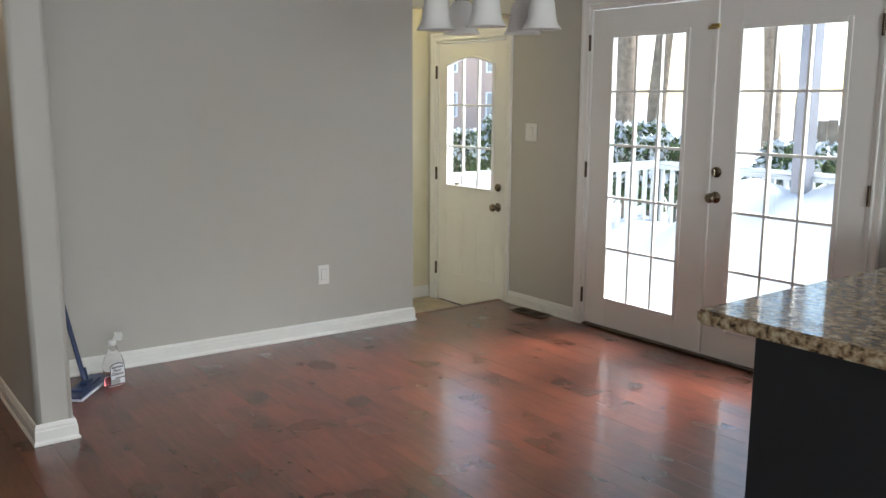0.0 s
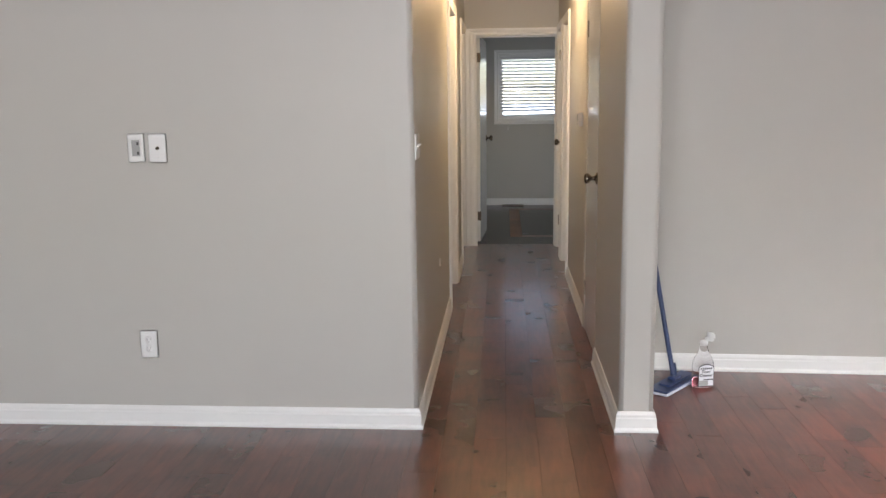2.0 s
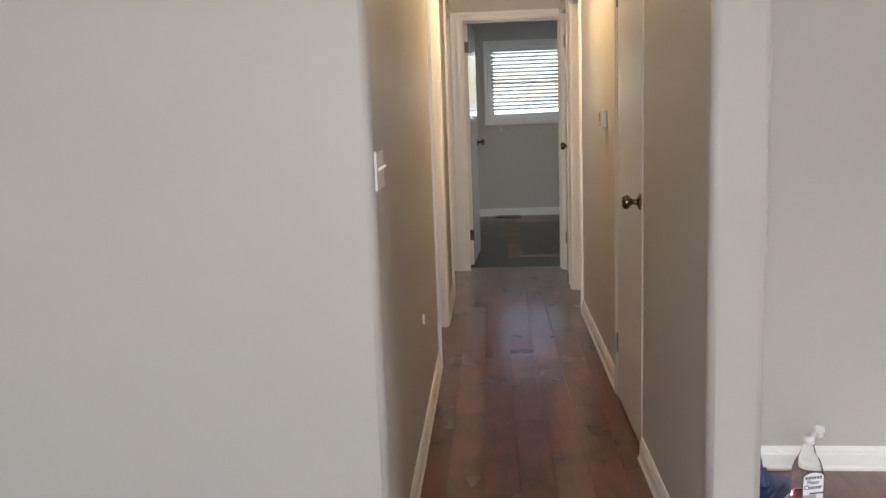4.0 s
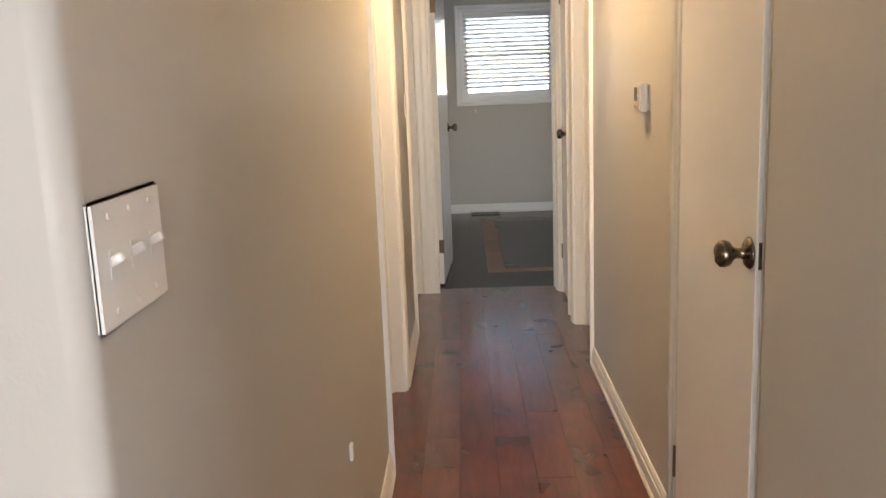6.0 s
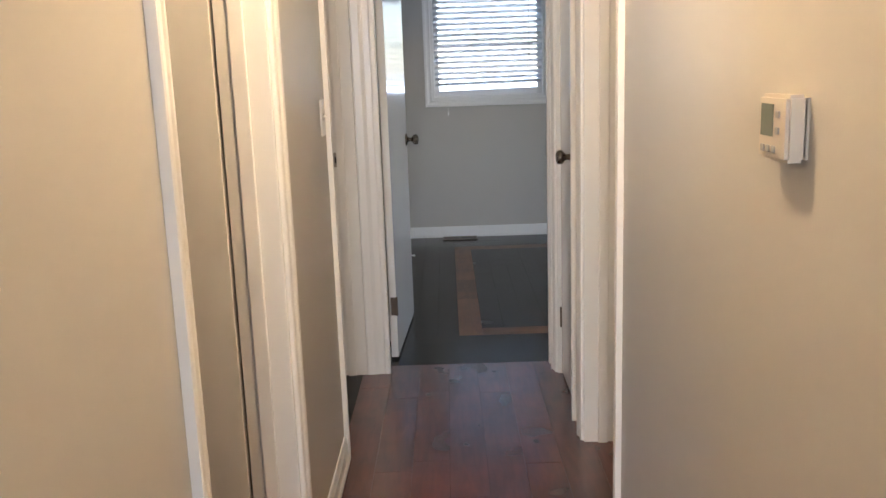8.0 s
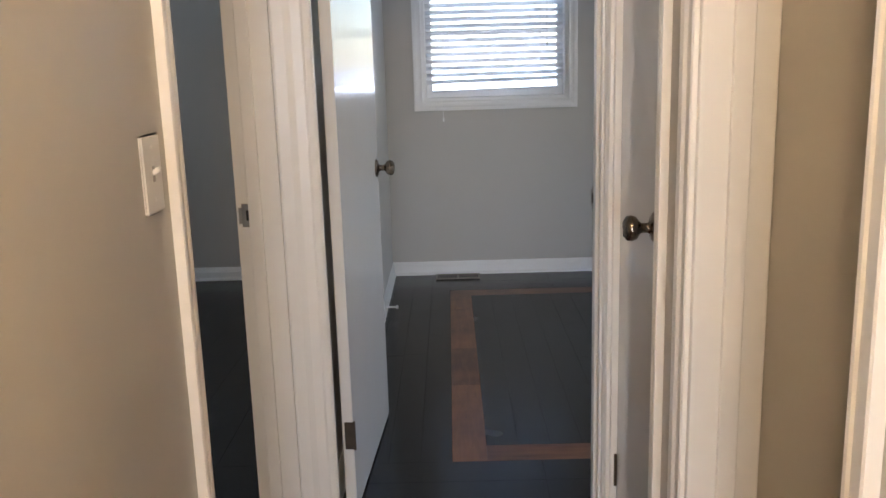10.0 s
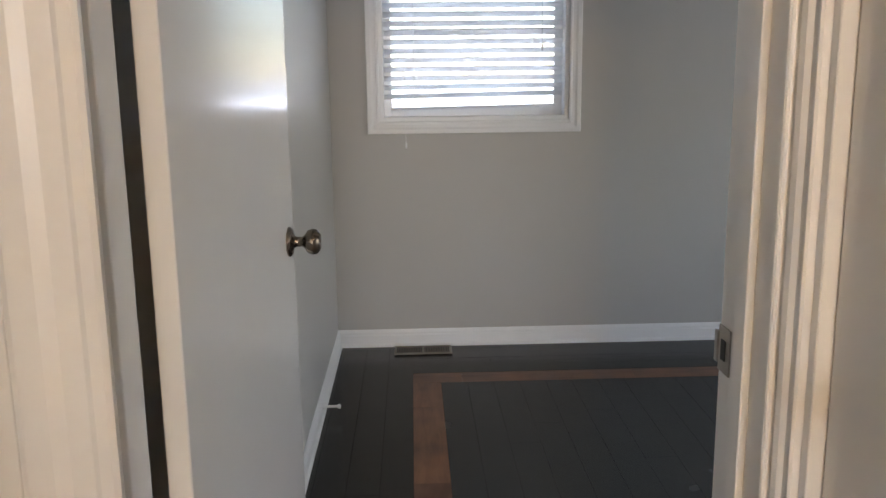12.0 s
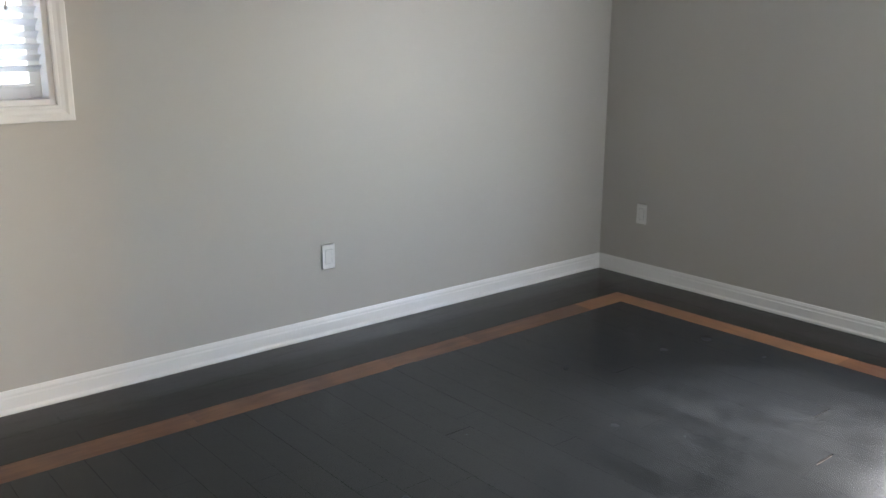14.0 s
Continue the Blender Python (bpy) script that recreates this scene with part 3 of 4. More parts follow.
def wall_plate(name, m, w, h, label, kind_of):
    """A plate in the x-z plane that faces -y, centred on m."""
    o = part(name, [(-w / 2, w / 2, -0.006, 0, -h / 2, h / 2)], PLASTIC, None, m, PLATE_BEVEL, segs=2)
    if kind_of == "duplex":
        for s in (-1, 1):
            lathe("socket_face", [(0.0165, 0), (0.0165, 0.0025), (0.015, 0.0035), (0, 0.0035)], PLASTIC, o, pose(0, -0.005, s * 0.0195, 90, 0, 0), 20)
            part("slots", [(-0.008, -0.0055, -0.0092, -0.0086, s * 0.0195 - 0.001, s * 0.0195 + 0.008), (0.0055, 0.008, -0.0092, -0.0086, s * 0.0195 - 0.001, s * 0.0195 + 0.008), (-0.0025, 0.0025, -0.0092, -0.0086, s * 0.0195 - 0.011, s * 0.0195 - 0.006)], GREYP, o)
    elif kind_of == "decor":
        part("rocker_face", [(-0.0165, 0.0165, -0.0085, -0.005, -0.033, 0.033)], PLASTIC, o, None, 0.001)
        part("seam", [(-0.018, 0.018, -0.0064, -0.0058, -0.0345, 0.0345)], GREYP, o)
    elif kind_of == "recess":
        part("recess", [(-0.019, 0.019, -0.0066, -0.0058, -0.036, 0.034)], GREYP, o, None, 0.0, "grey recessed box")
        part("recess_frame", [(-0.022, -0.018, -0.010, -0.005, -0.039, 0.037), (0.018, 0.022, -0.010, -0.005, -0.039, 0.037), (-0.018, 0.018, -0.010, -0.005, 0.033, 0.037), (-0.018, 0.018, -0.010, -0.005, -0.039, -0.035)], PLASTIC, o, None, 0.001)
        for z in (-0.022, 0.018):
            part("jack", [(0.004, 0.012, -0.0075, -0.0062, z - 0.006, z + 0.006)], BLACK, o)
    elif kind_of == "coax":
        lathe("coax_jack", [(0.0075, 0), (0.0075, 0.004), (0.0045, 0.004), (0.0045, 0.014), (0, 0.014)], NICKEL, o, pose(0, -0.005, 0, 90, 0, 0), 12, "metal coax jack")
    elif kind_of.startswith("toggle"):
        k = int(kind_of[-1])
        for i in range(k):
            x = (i - (k - 1) / 2) * 0.046
            part("toggle_switch", [(-0.004, 0.004, -0.014, 0.001, -0.004, 0.004)], PLASTIC, o, pose(x, -0.004, 0.001, -28, 0, 0), 0.0015)
            part("toggle_slot", [(x - 0.0055, x + 0.0055, -0.0066, -0.0058, -0.012, 0.012)], GREYP if k == 1 else PLASTIC, o)
    for s in (-1, 1):
        for i in range(3 if kind_of == "toggle3" else 1):
            x = (i - 1) * 0.046 if kind_of == "toggle3" else 0.0
            lathe("screw", [(0.003, 0), (0.003, 0.001), (0, 0.0014)], PLASTIC, o, pose(x, -0.0058, s * 0.040, 90, 0, 0), 8)
    return tagged(o, label, "outlet" if kind_of in ("duplex", "decor") else "wall plate")


W = 0.074
wall_plate("media_plate", pose(-1.651, YF, 1.241), W, 0.122, "white recessed media plate on greige wall", "recess")
wall_plate("coax_plate", pose(-1.557, YF, 1.239), 0.078, 0.122, "white coax plate with metal jack", "coax")
wall_plate("power_outlet", pose(-1.655, YF, 0.376), 0.078, 0.125, "white duplex outlet on greige wall", "duplex")
wall_plate("light_switch", pose(LX, 3.951, 1.233, 0, 0, 90), 0.156, 0.110, "white three-gang toggle switch plate on hall wall", "toggle3")
wall_plate("light_switch", pose(LX, 7.70, 1.245, 0, 0, 90), 0.08, 0.122, "white single toggle switch plate on hall wall", "toggle1")
wall_plate("light_switch", pose(XE, 4.47, 1.237, 0, 0, -90), 0.116, 0.122, "white double rocker switch plate", "decor")
wall_plate("power_outlet", pose(2.25, 4.687, 0.385, 0, 0, -2.2), W, 0.12, "white outlet low on dining wall", "decor")
wall_plate("power_outlet", pose(1.93, YB, 0.385), W, 0.12, "white outlet low on bedroom wall", "decor")
wall_plate("power_outlet", pose(3.92, 11.74, 0.385, 0, 0, -90), W, 0.12, "white outlet low on bedroom side wall", "decor")
wall_plate("power_outlet", pose(-2.35, YB, 0.39), W, 0.12, "white outlet low on side bedroom wall", "decor")

th = part("thermostat", [(-0.052, 0.052, -0.032, -0.004, -0.045, 0.045)], BEIGE, None, pose(RX, 6.035, 1.290, 0, 0, -90), 0.005, segs=2)
tagged(th, "off-white wall thermostat with grey display", "thermostat")
part("mount", [(-0.047, 0.047, -0.006, 0, -0.041, 0.041)], BEIGE, th)
part("display", [(-0.040, 0.004, -0.0332, -0.0318, -0.012, 0.032)], LCD, th, None, 0.0, "grey display")
part("button", [(x, x + 0.012, -0.0345, -0.0318, z, z + 0.010) for x, z in ((0.016, 0.014), (0.016, -0.008), (-0.036, -0.034), (-0.016, -0.034), (0.004, -0.034))], GREYP, th, None, 0.001)

# ---- ceiling lamps ----
def dome_lamp(name):
    o = lathe(name, [(0.0, 2.44), (0.15, 2.44), (0.15, 2.425), (0.14, 2.42)], NICKEL, None, None)
    tagged(o, "unseen round flush ceiling lamp with lit glass dome", "ceiling lamp")
    lathe("glass_dome", [(0.138, 2.422), (0.13, 2.39), (0.10, 2.355), (0.05, 2.335), (0, 2.33)], LAMPGLASS, o, None, 24, "lit warm glass dome")


dome_lamp("ceiling_lamp")
bpy.data.objects["ceiling_lamp"].location = (-0.02, 6.3, 0)
# Fixture in the entry is added out of view to carry the fill light.
dome_lamp("added_entry_lamp")
bpy.data.objects["added_entry_lamp"].location = (3.3, 5.2, 0)

# ---- chandelier ----
ch = thing("chandelier", pose(1.952, 2.75, 2.44), "five-arm dining chandelier with frosted glass bell shades", "chandelier")
lathe("canopy", [(0, 0), (0.065, 0), (0.06, -0.02), (0.015, -0.03), (0.012, -0.04), (0.007, -0.042), (0.007, -0.39), (0.03, -0.42), (0.035, -0.47), (0.02, -0.52), (0, -0.54)], NICKEL, ch, None, 24, "nickel canopy and stem")
SHADE = [(0.026, 0.0), (0.03, -0.005), (0.045, -0.02), (0.052, -0.06), (0.055, -0.09), (0.062, -0.115), (0.076, -0.135), (0.078, -0.138), (0.073, -0.136), (0.059, -0.115), (0.052, -0.09), (0.049, -0.06), (0.042, -0.022), (0.024, -0.006)]
for k in range(5):
    a = radians(-137 + 4 + 72 * k)
    cx, cy = 0.215 * math.cos(a), 0.215 * math.sin(a)
    tube("arm", [(cx * f, cy * f, z) for f, z in ((0.1, -0.47), (0.35, -0.51), (0.65, -0.51), (0.9, -0.47), (1.0, -0.49), (1.0, -0.56))], 0.007, NICKEL, ch, None, "nickel curved arm")
    lathe("socket_cup", [(0, -0.545), (0.02, -0.55), (0.03, -0.565), (0.028, -0.578), (0, -0.58)], NICKEL, ch, pose(cx, cy, 0), 16)
    lathe("shade", SHADE, FROST, ch, pose(cx, cy, -0.572), 28, "frosted white glass bell shade")

# ---- kitchen peninsula ----
kp = thing("peninsula_cabinet", pose(1.585, 0.43, 0), "charcoal peninsula cabinet with overhanging speckled granite worktop", "kitchen counter")
part("worktop", [(0, 2.178, 0, 1.0, 0.88, 0.92)], GRANITE, kp, None, 0.008, "polished brown speckled granite", segs=3)
part("body", [(0.035, 2.178, 0.05, 0.84, 0.0, 0.88)], CHARCOAL, kp, None, 0.002, "charcoal painted panel")

# ---- floor registers ----
def register(m, label):
    o = part("floor_register", [(0, 0.29, 0, 0.012, 0, 0.008), (0, 0.29, 0.108, 0.12, 0, 0.008), (0, 0.012, 0.012, 0.108, 0, 0.008), (0.278, 0.29, 0.012, 0.108, 0, 0.008), (0.139, 0.151, 0.012, 0.108, 0, 0.007)], VENT, None, m, 0.001)
    tagged(o, label, "floor vent")
    part("slat", [(0.016 + i * 0.0125, 0.022 + i * 0.0125, 0.012, 0.108, 0.001, 0.006) for i in range(21)], BRONZE, o)
    # Black sheet on the floor stands in for shade inside the duct.
    part("duct_shade_sheet", [(0.004, 0.286, 0.004, 0.116, 0.0005, 0.0012)], BLACK, o)


register(pose(-0.112, 11.885, 0.004), "taupe metal floor register by bedroom wall")
register(pose(3.73, 4.19, 0.004, 0, 0, 90), "taupe metal floor register by dining wall")

# ---- flat mop and spray bottle ----
mop = thing("flat_mop", pose(0.765, 4.475, 0.003, 0, 0, 52.5), "blue flat mop leaning against the wall corner", "mop")
part("pad", [(-0.19, 0.19, -0.06, 0.06, 0.0, 0.012)], PALE, mop, None, 0.004, "pale fabric pad edge")
bm = bmesh.new()
box(bm, -0.185, 0.185, -0.056, 0.056, 0.012, 0.022)
box(bm, -0.11, 0.11, -0.03, 0.03, 0.022, 0.032)
box(bm, -0.035, 0.035, -0.02, 0.02, 0.032, 0.05)
finish(bm, "head", BLUE, mop, None, 0.003)
inv = mop.matrix_world.inverted()
tube("handle", [inv @ Vector(p) for p in ((0.762, 4.487, 0.045), (0.723, 4.527, 0.28), (0.668, 4.585, 0.62), (0.585, 4.68, 1.22))], 0.0125, BLUE, mop)
tube("collar", [inv @ Vector(p) for p in ((0.767, 4.487, 0.035), (0.758, 4.503, 0.11))], 0.017, BLUE, mop)

bt = thing("spray_bottle", pose(0.90, 4.462, 0.004, 0, 0, 12), "clear floor cleaner spray bottle with pink liquid", "spray bottle")


def oval(name, rings, mat, seg=28, label=""):
    bm = bmesh.new()
    loops = []
    for rx, ry, z in rings:
        loops.append([bm.verts.new((rx * math.copysign(abs(math.cos(a)) ** 0.7, math.cos(a)), ry * math.copysign(abs(math.sin(a)) ** 0.7, math.sin(a)), z)) for a in (2 * math.pi * (i + 0.5) / seg for i in range(seg))])
    for p, q in zip(loops, loops[1:]):
        for i in range(seg):
            j = (i + 1) % seg
            bm.faces.new((p[i], p[j], q[j], q[i]))
    bm.faces.new(loops[0][::-1])
    bm.faces.new(loops[-1])
    return finish(bm, name, mat, bt, None, smooth=True, label=label)


oval("body", [(0.048, 0.026, 0), (0.053, 0.030, 0.006), (0.053, 0.030, 0.10), (0.051, 0.029, 0.125), (0.042, 0.025, 0.15), (0.026, 0.019, 0.175), (0.019, 0.016, 0.2), (0.017, 0.016, 0.215)], BOTTLE)
oval("liquid", [(0.046, 0.024, 0.004), (0.050, 0.027, 0.008), (0.050, 0.027, 0.045)], PINK, label="pink cleaning liquid")
oval("collar", [(0.017, 0.017, 0.212), (0.017, 0.017, 0.232), (0.012, 0.012, 0.236)], PLASTIC)
bm = bmesh.new()
for x0, x1, z0, z1, dx in ((-0.012, 0.014, 0.232, 0.250, 0.0), (-0.020, 0.020, 0.250, 0.276, -0.010), (-0.036, -0.018, 0.205, 0.252, 0.006)):
    box(bm, x0, x1, -0.009, 0.009, z0, z1)
    bm.verts.ensure_lookup_table()
    for v in bm.verts[-4:]:
        v.co.x += dx
finish(bm, "trigger_head", HEAD, bt, pose(0, 0, 0, 0, 9, 0), 0.004, label="translucent white trigger head", segs=2)
N = 14


def arch_plate(name, x0, x1, z0, z1, rise, y0, y1, mat, label=""):
    """An upright plate whose top edge is an arch."""
    top = [(x1 - (x1 - x0) * i / N, z1 + rise * math.sin(math.pi * i / N) ** 0.7) for i in range(N + 1)]
    bm = bmesh.new()
    f = [bm.verts.new((x, y0, z)) for x, z in [(x0, z0), (x1, z0)] + top]
    r = [bm.verts.new((x, y1, z)) for x, z in [(x0, z0), (x1, z0)] + top]
    bm.faces.new(f)
    bm.faces.new(r[::-1])
    for i in range(len(f)):
        j = (i + 1) % len(f)
        bm.faces.new((f[i], f[j], r[j], r[i]))
    return finish(bm, name, mat, bt, label=label)


arch_plate("label_border", -0.036, 0.044, 0.010, 0.108, 0.016, -0.0322, -0.0305, INK, "dark label border")
arch_plate("label", -0.033, 0.041, 0.013, 0.105, 0.014, -0.0330, -0.0323, LABEL, "printed pale label")
part("label_band", [(-0.033, 0.014, -0.0336, -0.0331, 0.014, 0.040)], GREYP, bt)
part("label_band", [(-0.010, 0.041, -0.0338, -0.0332, 0.042, 0.047)], INK, bt)
part("label_mark", [(-0.026 + 0.0105 * i, -0.019 + 0.0105 * i, -0.0336, -0.0331, 0.096, 0.106) for i in range(6)], INK, bt)
for line, z in (("Floor", 0.078), ("Cleaner", 0.060)):
    cu = bpy.data.curves.new("lettering", 'FONT')
    cu.body, cu.size, cu.align_x, cu.extrude, cu.offset = line, 0.021, 'CENTER', 0.0003, 0.0005
    cu.materials.append(INK)
    tmp = new("lettering", cu)
    me = bpy.data.meshes.new_from_object(tmp)
    bpy.data.objects.remove(tmp)
    o = new("lettering", me)
    o.parent, o.matrix_local = bt, pose(0.003, -0.0330, z, 90, 0, 0)
    tagged(o, "dark printed words")

# ---- bedroom window with blind ----
casing((0.772, YB), (-1, YB), 0.932, 0.858, z=1.152, sill=True)
wx0, wx1, wz0, wz1 = -0.160, 0.772, 1.152, 2.010
win = thing("window_1", pose(0, YB, 0), "white framed window behind the blind", "window", kind="structure")
part("frame", [(wx0, wx0 + 0.02, 0.002, 0.15, wz0, wz1), (wx1 - 0.02, wx1, 0.002, 0.15, wz0, wz1), (wx0 + 0.02, wx1 - 0.02, 0.002, 0.15, wz0, wz0 + 0.02), (wx0 + 0.02, wx1 - 0.02, 0.002, 0.15, wz1 - 0.02, wz1)], TRIM, win, None, 0.001)
part("sash", [(wx0 + 0.02, wx0 + 0.06, 0.09, 0.12, wz0 + 0.02, wz1 - 0.02), (wx1 - 0.06, wx1 - 0.02, 0.09, 0.12, wz0 + 0.02, wz1 - 0.02), (wx0 + 0.06, wx1 - 0.06, 0.09, 0.12, wz0 + 0.02, wz0 + 0.065), (wx0 + 0.06, wx1 - 0.06, 0.09, 0.12, wz1 - 0.06, wz1 - 0.02), (wx0 + 0.06, wx1 - 0.06, 0.088, 0.122, 1.565, 1.6)], TRIM, win, None, 0.002)
for a, b in ((wz0 + 0.06, 1.57), (1.595, wz1 - 0.055)):
    o = part("pane", [(wx0 + 0.055, wx1 - 0.055, 0.103, 0.107, a, b)], GLASS, win)
    o.visible_shadow = False
bl = thing("window_blind", pose(0, YB + 0.045, 0), "white horizontal slat blind, slats open, bottom slightly crooked", "blind")
bx0, bx1 = wx0 + 0.026, wx1 - 0.026
part("headrail", [(bx0, bx1, -0.025, 0.028, 1.945, 1.988)], SLAT, bl, None, 0.003)
nsl = 16
for i in range(nsl):
    z = 1.925 - i * 0.0435
    bm = bmesh.new()
    prof = [(-0.024, -0.001), (-0.012, 0.0015), (0, 0.0025), (0.012, 0.0015), (0.024, -0.001)]
    lo = [bm.verts.new((bx0, u, v)) for u, v in prof] + [bm.verts.new((bx0, u, v + 0.0028)) for u, v in prof[::-1]]
    hi = [bm.verts.new((bx1, u, v)) for u, v in prof] + [bm.verts.new((bx1, u, v + 0.0028)) for u, v in prof[::-1]]
    for k in range(10):
        bm.faces.new((lo[k], lo[(k + 1) % 10], hi[(k + 1) % 10], hi[k]))
    bm.faces.new(lo)
    bm.faces.new(hi[::-1])
    lean = 0.0 if i < nsl - 2 else (-0.4 if i == nsl - 2 else -0.9)
    finish(bm, "slat", SLAT, bl, Matrix.Translation((0, 0, z)) @ Matrix.Rotation(radians(-30), 4, 'X') @ Matrix.Rotation(radians(lean), 4, 'Y'))
part("bottom_rail", [(bx0 + 0.03, bx1 - 0.03, -0.022, 0.022, -0.007, 0.007)], SLAT, bl, pose(0.0, 0, 1.212, 0, -0.9, 0), 0.003)
for x in (0.012, 0.60):
    tube("ladder_cord", [(x, -0.024, 1.95), (x, -0.026, 1.6), (x, -0.024, 1.215)], 0.0016, SLAT, bl)
tube("pull_cord", [(-0.034, -0.032, 1.95), (-0.034, -0.072, 1.2), (-0.033, -0.075, 1.05)], 0.0012, SLAT, bl)
lathe("tassel", [(0, 0.02), (0.004, 0.016), (0.006, 0), (0.005, -0.012), (0, -0.014)], PLASTIC, bl, pose(-0.033, -0.075, 1.035), 10)
tube("tilt_cord", [(0.64, -0.030, 1.95), (0.64, -0.034, 1.50)], 0.0012, GREYP, bl)
lathe("tassel", [(0, 0.02), (0.004, 0.016), (0.005, -0.012), (0, -0.014)], GREYP, bl, pose(0.64, -0.034, 1.5), 10)

# ---- outside ----
gr = part("ground", [(-300, 300, -300, 300, -0.75, -0.6)], SNOW)
tagged(gr, "snow covered ground outside", "ground", kind="structure")
bm = bmesh.new()
nx, ny = 26, 44
grid = [[None] * (ny + 1) for _ in range(nx + 1)]
for i in range(nx + 1):
    for j in range(ny + 1):
        x, y = 3.95 + 3.25 * i / nx, -1.5 + 7.7 * j / ny
        t = max(0.0, (x - 5.2) / 1.9)
        heap = max(0.0, min(1.0, (5.6 - y) / 0.7))
        z = -0.17 + (0.42 + 0.62 * heap * heap * (3 - 2 * heap)) * t * t * (3 - 2 * t) * (0.85 + 0.3 * noise.noise((x * 1.3, y * 1.3, 0))) + 0.03 * noise.noise((x * 2.5, y * 2.5, 3))
        grid[i][j] = bm.verts.new((x, y, z))
for i in range(nx):
    for j in range(ny):
        bm.faces.new((grid[i][j], grid[i + 1][j], grid[i + 1][j + 1], grid[i][j + 1]))
rim = bmesh.ops.extrude_face_region(bm, geom=bm.faces[:])
for v in [g for g in rim["geom"] if isinstance(g, bmesh.types.BMVert)]:
    v.co.z = -0.62
dk = finish(bm, "deck", SNOW, smooth=True)
tagged(dk, "deck buried under drifted white snow", "deck", kind="structure")


def railing(p0, p1):
    m, n = along(p0, p1, -0.17)
    o = thing("deck_railing", m, "white painted deck railing with snow on top", "railing", "deck railings")
    part("top_rail", [(0, n, -0.045, 0.045, 0.90, 0.94)], RAILW, o, None, 0.004)
    part("bottom_rail", [(0, n, -0.02, 0.02, 0.08, 0.12)], RAILW, o, None, 0.003)
    part("snow_cap", [(0.02, n - 0.02, -0.04, 0.04, 0.94, 0.985)], SNOW, o, None, 0.015)
    k = int(n / 0.13)
    part("balusters", [(n * (i + 0.5) / k - 0.018, n * (i + 0.5) / k + 0.018, -0.018, 0.018, 0.12, 0.9) for i in range(k)], RAILW, o)
    for x in (0.0, n / 2, n):
        part("post", [(x - 0.05, x + 0.05, -0.05, 0.05, 0, 1.02)], RAILW, o, None, 0.005)


railing((7.1, -1.4), (7.1, 6.1))
railing((7.1, 6.1), (3.98, 6.1))
po = part("porch_post", [(6.93, 7.07, 4.30, 4.44, -0.17, 2.8)], POSTG, None, None, 0.006)
tagged(po, "grey painted porch post on the deck", "post")

rng = random.Random(4)


def shrub(x, y, r, h):
    o = thing("shrub", pose(x, y, -0.6), "dark green evergreen shrub dusted with snow", "shrub", "shrubs behind the deck")
    for mat, nm, count, lift in ((LEAF, "leaves", 2000, 0.0), (SNOW, "snow_dusting", 900, 0.04)):
        bm = bmesh.new()
        for i in range(count):
            a, u = rng.uniform(0, 6.283), rng.random()
            zz = h * (0.42 + 0.58 * rng.random() ** 0.8) if not lift else h * rng.uniform(0.6, 1.0)
            rad = r * (1 - 0.55 * (zz / h) ** 2) * (0.6 + 0.4 * u) * (1 + 0.2 * math.sin(3 * a + x))
            c = Vector((rad * math.cos(a), rad * math.sin(a), zz + lift))
            s = rng.uniform(0.05, 0.10)
            q = Euler((rng.uniform(-1.2, 1.2), rng.uniform(-1.2, 1.2), a)).to_matrix()
            bm.faces.new([bm.verts.new(c + q @ Vector(p)) for p in ((-s, 0, 0), (0, -s * 0.45, 0), (s, 0, 0.02), (0, s * 0.45, 0))])
        tagged(finish(bm, nm, mat, o), kind="stuff")
    tube("stem", [(0, 0, 0), (0.02, 0.03, h * 0.5), (0, 0, h * 0.85)], 0.05, BARK, o)


def tree(x, y, h, r0):
    o = thing("tree", pose(x, y, -0.6), "bare winter tree with snowy branches", "tree", "trees behind the garden")
    segs = [(Vector((0, 0, 0)), Vector((rng.uniform(-0.05, 0.05), rng.uniform(-0.05, 0.05), 1)), h, r0, 0)]
    bm = bmesh.new()
    while segs:
        p, d, n, r, level = segs.pop()
        steps = 6
        prev = None
        for i in range(steps + 1):
            rr = r * (1 - 0.75 * i / steps)
            side = d.orthogonal().normalized()
            up = d.cross(side).normalized()
            ring = [bm.verts.new(p + side * rr * math.cos(k * 1.0472) + up * rr * math.sin(k * 1.0472)) for k in range(6)]
            if prev:
                for k in range(6):
                    bm.faces.new((prev[k], prev[(k + 1) % 6], ring[(k + 1) % 6], ring[k]))
            prev = ring
            if level < 2 and i > 1 and i < steps:
                for b in range(3 if level == 0 else 2):
                    nd = (d * 0.45 + Vector((rng.uniform(-1, 1), rng.uniform(-1, 1), rng.uniform(0, 0.5)))).normalized()
                    segs.append((p.copy(), nd, n * rng.uniform(0.3, 0.42), rr * 0.4, level + 1))
            p = p + d * (n / steps)
            d = (d + Vector((rng.uniform(-0.12, 0.12), rng.uniform(-0.12, 0.12), 0.03))).normalized()
    finish(bm, "trunk_and_branches", BARK, o, smooth=True)


for i in range(9):
    shrub(9.3 + rng.uniform(-0.4, 0.6), 2.0 + i * 1.35, 0.95, 1.6 + rng.uniform(-0.2, 0.2))
for x, y, h, r in ((12.5, 9.4, 11, 0.22), (14, 12.6, 12, 0.28), (11.5, 6.2, 9, 0.15), (15, 7.5, 12, 0.2), (17, 15.5, 13, 0.3), (16, 4.5, 12, 0.22), (12, 10.2, 12, 0.2), (15, 13.8, 13, 0.26), (14, 8.6, 12, 0.16), (19, 12.4, 13, 0.25), (22, 20.5, 14, 0.3)):
    tree(x, y, h, r)

